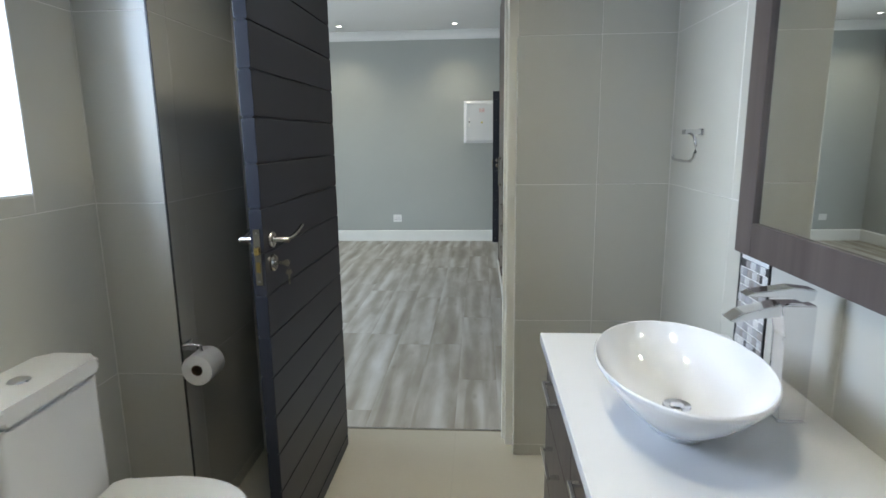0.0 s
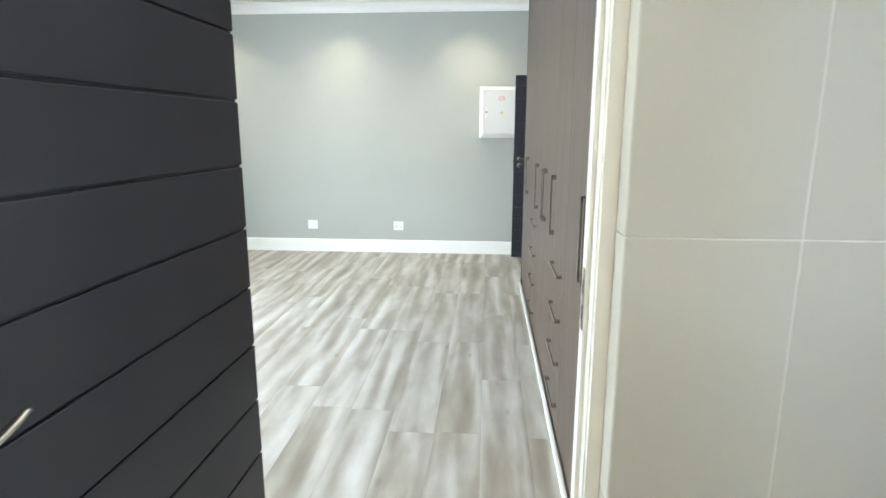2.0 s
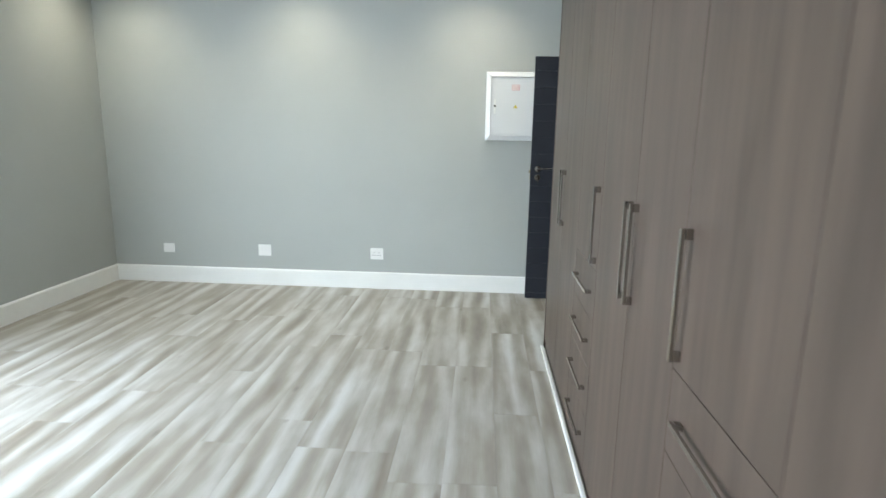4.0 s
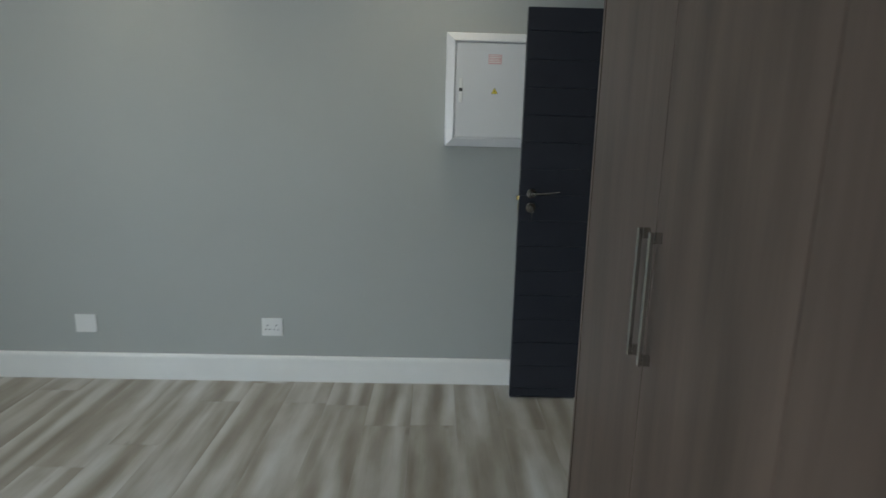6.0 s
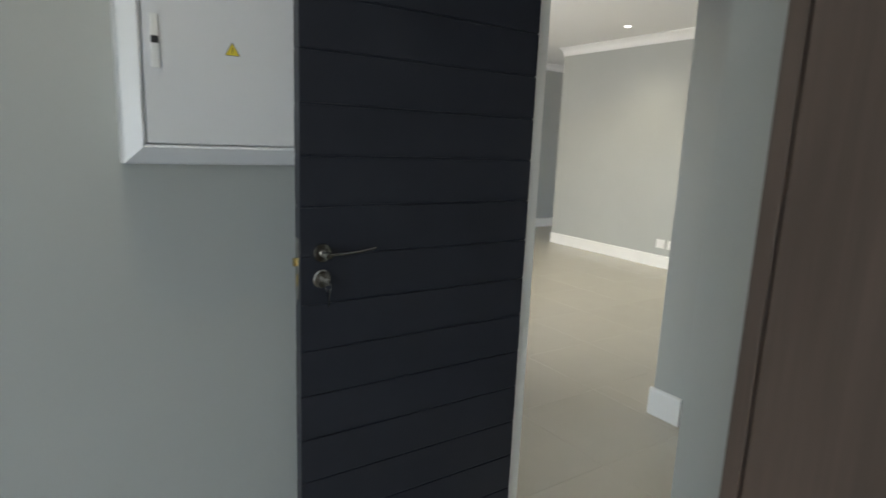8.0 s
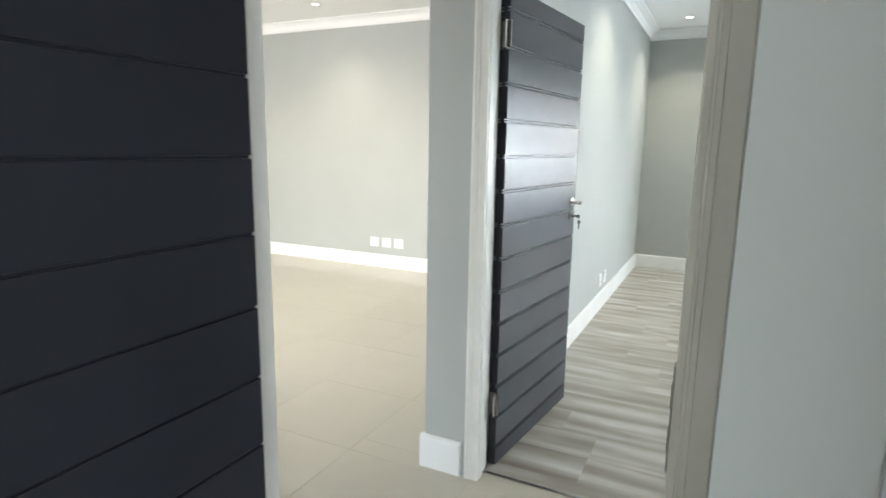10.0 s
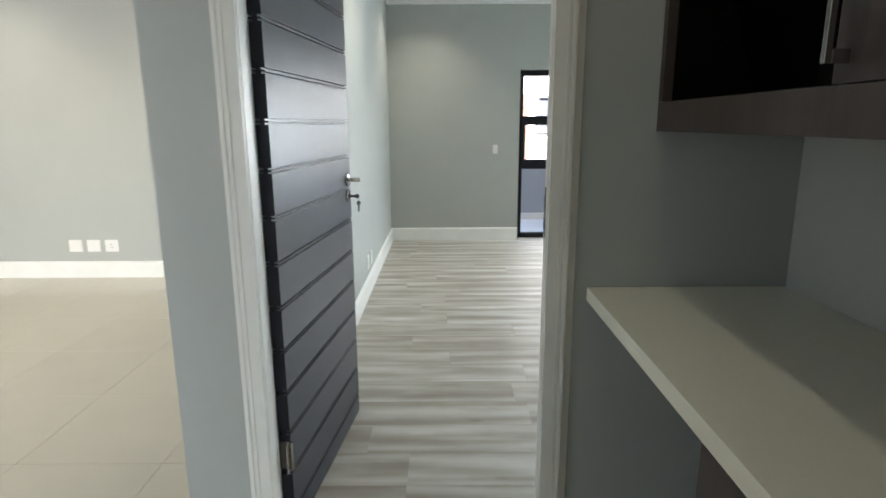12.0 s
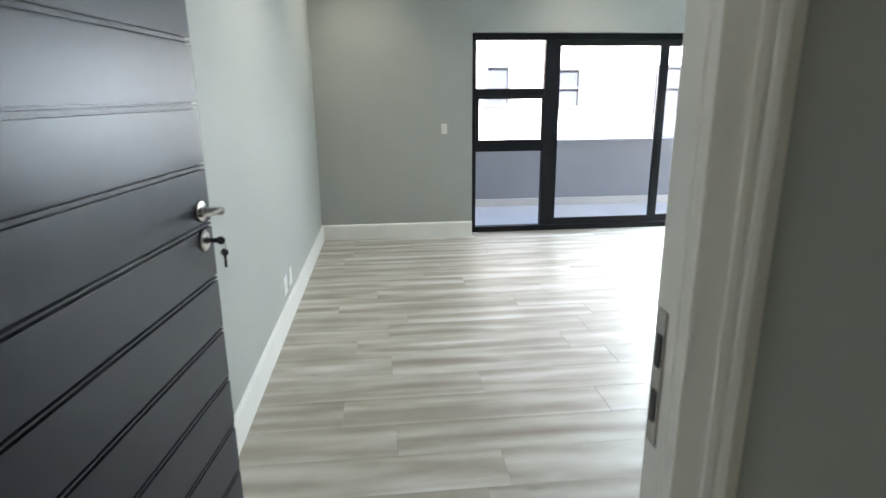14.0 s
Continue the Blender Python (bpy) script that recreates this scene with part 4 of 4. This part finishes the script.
pts = [(-0.046, -0.012, -0.006), (-0.046, -0.040, -0.010), (-0.046, -0.062, -0.022), (-0.046, -0.074, -0.044), (-0.046, -0.072, -0.070), (-0.046, -0.058, -0.090), (-0.046, -0.034, -0.100),
       (-0.046, 0.02, -0.103), (-0.046, 0.085, -0.103), (-0.046, 0.138, -0.101), (-0.046, 0.152, -0.095), (-0.046, 0.158, -0.088)]
part("ring", tube(pts, 0.0055, 12), CHROME, ring, "", True)

holder = thing("toilet_roll_holder", "chrome toilet roll holder fixed to the tiled duct", "toilet roll holder", pose(-0.685, 1.897, 0.752))
part("wall_plate", boxes((0, 0.008, -0.03, 0.03, -0.012, 0.012), bevel=0.003), CHROME, holder)
part("arm", tube([(0.004, 0.0, 0.0), (0.03, 0.0, 0.0), (0.05, 0.0, -0.006), (0.055, 0.0, -0.03), (0.055, 0.0, -0.058), (0.055, 0.015, -0.066), (0.055, 0.09, -0.066)], 0.006, 10), CHROME, holder, "", True)
part("cover_bar", boxes((0.008, 0.062, -0.042, -0.030, -0.008, 0.006), bevel=0.002), CHROME, holder)
roll = thing("toilet_roll", "half-used white toilet roll on the holder", "toilet roll", pose(-0.630, 1.850, 0.673, -90, 0, 0))
part("paper", lathe([(0.020, 0), (0.053, 0.0), (0.055, 0.003), (0.055, 0.097), (0.053, 0.10), (0.020, 0.10), (0.020, 0.0)], 40), PAPER, roll, "", True)
part("core", lathe([(0.0185, 0.002), (0.0199, 0.002), (0.0199, 0.098), (0.0185, 0.098), (0.0185, 0.002)], 28), CARD, roll, "brown card tube", True)

wc = thing("toilet", "white close-coupled toilet with the lid down", "toilet", pose(-0.7, 1.36, 0))


def rounded(x0, x1, y0, y1, r, steps=6):
    out = []
    for cx, cy, a0 in ((x1 - r, y1 - r, 0), (x0 + r, y1 - r, 90), (x0 + r, y0 + r, 180), (x1 - r, y0 + r, 270)):
        out += [(cx + r * math.cos(radians(a0 + 90 * k / steps)), cy + r * math.sin(radians(a0 + 90 * k / steps))) for k in range(steps + 1)]
    return out


def softened(bm, r):
    flat = [e for e in bm.edges if abs(e.verts[0].co.z - e.verts[1].co.z) < 1e-5]
    bmesh.ops.bevel(bm, geom=flat, offset=r, segments=3, affect="EDGES")
    return bm


on(wc, "cistern", softened(prism(rounded(-0.918, -0.752, 1.178, 1.542, 0.028), 0.4305, 0.806), 0.006), PORCELAIN, "", True)
cl = on(wc, "cistern_lid", softened(prism(rounded(-0.922, -0.742, 1.168, 1.552, 0.032), 0.809, 0.852), 0.010), PORCELAIN, "", True)
part("flush_button", lathe([(0, 0.006), (0.020, 0.006), (0.024, 0.004), (0.027, 0.0), (0, 0)], 28), CHROME, cl, "round chrome flush button", True, pose(-0.835, 1.36, 0.8515)).matrix_parent_inverse = Matrix()


def egg(x0, x1, half, n=40, point=0.55):
    """Seat outline: straight back, rounded front."""
    out, mid = [], x0 + (x1 - x0) * 0.42
    for k in range(n + 1):
        a = math.pi * k / n - math.pi / 2
        out.append((mid + (x1 - mid) * max(0, math.cos(a)) ** 0.9, 1.36 + half * math.sin(a)))
    return out + [(x0 + 0.03, 1.36 + half * 0.93), (x0, 1.36 + half * 0.80), (x0, 1.36 - half * 0.80), (x0 + 0.03, 1.36 - half * 0.93)]


on(wc, "lid", softened(prism(egg(-0.735, -0.275, 0.185), 0.450, 0.474), 0.009), PORCELAIN, "closed white lid", True)
on(wc, "seat", softened(prism(egg(-0.730, -0.280, 0.182), 0.431, 0.4485), 0.005), PORCELAIN, "", True)
bowl = bmesh.new()
levels = ((0.0, -0.70, -0.42, 0.11), (0.06, -0.70, -0.43, 0.105), (0.18, -0.72, -0.40, 0.115), (0.28, -0.73, -0.35, 0.15), (0.38, -0.735, -0.300, 0.176), (0.430, -0.735, -0.284, 0.180))
loops = [[bowl.verts.new((x, y, z)) for x, y in egg(x0, x1, h)] for z, x0, x1, h in levels]
for r, q in zip(loops, loops[1:]):
    for k in range(len(r)):
        bowl.faces.new((r[k], r[(k + 1) % len(r)], q[(k + 1) % len(r)], q[k]))
bowl.faces.new(loops[0][::-1]), bowl.faces.new(loops[-1])
on(wc, "bowl", bowl, PORCELAIN, "", True)
on(wc, "shelf", softened(prism(rounded(-0.915, -0.70, 1.20, 1.52, 0.03), 0.30, 0.43), 0.006), PORCELAIN, "", True)
on(wc, "foot", prism(rounded(-0.915, -0.66, 1.25, 1.47, 0.03), 0.0, 0.30), PORCELAIN)

mos = thing("mosaic_strip", "vertical mosaic strip of grey, brown and white glass tiles", "wall tiles", pose(1.124, 1.70, 0.822))
MOS0, MOS1 = -0.078, 0.088
part("backing", boxes((-0.0025, -0.0005, MOS0, MOS1, 0, 0.286)), WHITE, mos)
for y in (MOS0 - 0.0065, MOS1 + 0.0005):
    part("edge_trim", boxes((-0.006, -0.0005, y, y + 0.006, 0, 0.286)), DARK, mos, "dark metal edge trim")
MOSAIC = [plain("mosaic_" + k, c, 0.12, vary=0.15, scale=40) for k, c in (("pale", (0.50, 0.50, 0.50)), ("grey", (0.36, 0.36, 0.37)), ("taupe", (0.33, 0.31, 0.295)), ("dark", (0.10, 0.095, 0.095)), ("white", (0.66, 0.66, 0.65)))]
MOSMESH = {}
rng = random.Random(4)
z = 0.004
while z < 0.262:
    y = MOS0 + 0.002
    while y < MOS1 - 0.008:
        w = min(rng.choice((0.013, 0.026, 0.026, 0.040)), MOS1 - 0.002 - y)
        if w < 0.008:
            break
        mat = MOSAIC[3] if w < 0.015 and rng.random() < 0.75 else rng.choice((MOSAIC[0], MOSAIC[1], MOSAIC[2], MOSAIC[4], MOSAIC[0], MOSAIC[1]))
        key = (round(w, 3), mat.name)
        if key not in MOSMESH:
            MOSMESH[key] = mesh_of("mosaic_tile", boxes((-0.006, -0.0025, 0, w, 0, 0.0232), bevel=0.0006, segments=1), mat)
        ob = new("mosaic_tile", MOSMESH[key])
        ob.parent, ob.location = mos, (0, y, z)
        y += w + 0.003
    z += 0.0264

# ---------------------------------------------------------------- tiles and planks
TILES = {}


def piece(name, parent, mat, size, centre, bevel=0.0012):
    """One tile or plank, its mesh shared with all others of its size."""
    key = (name, mat.name, *(round(s, 4) for s in size))
    if key not in TILES:
        x, y, z = (s / 2 for s in size)
        TILES[key] = mesh_of(name, boxes((-x, x, -y, y, -z, z), bevel=bevel, segments=1), mat)
    ob = new(name, TILES[key])
    ob.parent, ob.location = parent, centre
    return ob


def wall_tiles(parent, axis, face, inward, us, zs, hole=None, thick=0.008):
    """Tiles on a wall whose visible face lies at axis = face, between the joints us (along the wall) and zs."""
    g = 0.0015
    for u0, u1 in zip(us, us[1:]):
        for z0, z1 in zip(zs, zs[1:]):
            cells = [(u0, u1, z0, z1)]
            if hole:
                a, b, c, d = hole
                if u0 < b and u1 > a and z0 < d and z1 > c:
                    cells = [(u0, min(u1, a), z0, z1), (max(u0, b), u1, z0, z1), (max(u0, a), min(u1, b), z0, min(z1, c)), (max(u0, a), min(u1, b), max(z0, d), z1)]
            for p, q, r, s in cells:
                if q - p < 0.012 or s - r < 0.012:
                    continue
                n = face - inward * thick / 2
                if axis == "x":
                    piece("wall_tile", parent, WALLTILE, (thick, q - p - 2 * g, s - r - 2 * g), (n, (p + q) / 2, (r + s) / 2))
                else:
                    piece("wall_tile", parent, WALLTILE, (q - p - 2 * g, thick, s - r - 2 * g), ((p + q) / 2, n, (r + s) / 2))


ROWS = [0.0, 0.054, 0.652, 1.249, 1.845, 2.44, 2.72]
setting("wall_bath_screed", boxes((-0.9335, -0.926, -1.0, 0.75, 0, H_B), (-0.9335, -0.926, 1.607, 1.872, 0, H_B), (-0.9335, -0.926, 0.75, 1.607, 0, 1.30), (-0.9335, -0.926, 0.75, 1.607, 2.156, H_B)), GROUT, "grout bed of the wall tiles", "wall")
setting("wall_bath_grout", boxes((-0.692, -0.426, 2.4985, 2.5049, 0, H_B), (0.501, 1.131, 2.4985, 2.5049, 0, H_B), (-0.426, 0.501, 2.4985, 2.5049, 2.086, H_B)), GROUT, "grout bed of the wall tiles", "wall")
wall_tiles(wall_bath_left, "x", -0.925, 1, [-0.533, 0.067, 0.667, 1.267, 1.867], ROWS, (0.745, 1.609, 1.304, 2.152))
wall_tiles(wall_bath_nib, "y", 1.867, -1, [-0.925, -0.686], ROWS)
wall_tiles(wall_bath_nib, "x", -0.685, 1, [1.868, 1.978, 2.496], ROWS)
wall_tiles(wall_bath_door, "y", 2.497, -1, [-0.684, -0.60, -0.427], ROWS)
wall_tiles(wall_bath_door, "y", 2.497, -1, [0.493, 0.827, 1.123], ROWS)
wall_tiles(wall_bath_door, "x", 0.493, -1, [2.4985, 2.598], ROWS[:-2])
wall_tiles(wall_bath_right, "x", 1.124, -1, [-0.5, 0.1, 0.7, 1.3, 1.899, 2.496], ROWS)
setting("trim_tile_edge", boxes((-0.689, -0.6835, 1.8655, 1.871, 0, H_B)), DARK, "dark metal tile edge trim on the duct corner", "trim")


def floor_tiles(parent, xs, ys, keep=lambda x, y: True):
    for x0, x1 in zip(xs, xs[1:]):
        for y0, y1 in zip(ys, ys[1:]):
            if keep((x0 + x1) / 2, (y0 + y1) / 2):
                piece("floor_tile", parent, FLOORTILE, (x1 - x0 - 0.0014, y1 - y0 - 0.0014, 0.010), ((x0 + x1) / 2, (y0 + y1) / 2, -0.005), 0.0005)


floor_tiles(floor_bath, [-0.99, -0.387, 0.219, 0.825, 1.132], [-0.9, -0.32, 0.286, 0.892, 1.498, 2.104, 2.708])
xs = [1.308, 1.40, 2.006, 2.612] + [2.612 + 0.606 * k for k in range(1, 13)]
ys = [8.04 + 0.611 * k for k in range(-3, 11)]
floor_tiles(floor_living, xs, ys, lambda x, y: y > 8.7 or (1.3 < x < 2.61 and y > 6.4))
for y0, y1 in zip(ys, ys[1:]):
    if 6.4 < y0 < 8.1:
        piece("floor_tile", floor_living, FLOORTILE, (0.113, y1 - y0 - 0.0018, 0.010), (2.670, (y0 + min(y1, 8.645)) / 2, -0.005))
floor_tiles(floor_living, [2.728] + xs[4:], [8.277, 8.651])


def planks(parent, x_joint, x0, x1, y0, y1, seed, ends=()):
    """Laminate boards along y, in staggered rows."""
    r, w, length = random.Random(seed), 0.2285, 1.22
    k = math.floor((x0 - x_joint) / w)
    while x_joint + k * w < x1:
        a, b = max(x0, x_joint + k * w), min(x1, x_joint + (k + 1) * w)
        y = dict(ends).get(k, y0 + r.uniform(0.1, length)) % length
        while y > y0:
            y -= length
        while y < y1:
            c, d = max(y0, y), min(y1, y + length)
            if d - c > 0.03 and b - a > 0.015:
                piece("plank", parent, LAMINATE, (b - a - 0.0004, d - c - 0.0006, 0.010), ((a + b) / 2, (c + d) / 2, -0.005), 0.0005)
            y += length
        k += 1


planks(floor_bed, 0.212, -3.32, 1.14, 2.724, 8.085, 11, ((0, 4.548), (-2, 3.917), (-1, 5.15), (-3, 4.13)))
planks(floor_bed, 0.212, 1.14, 1.292, 7.147, 7.952, 12)
planks(floor_bed2, 4.206, 2.743, 7.97, 3.1, 8.10, 13, ((0, 7.444), (4, 7.652), (5, 7.464)))
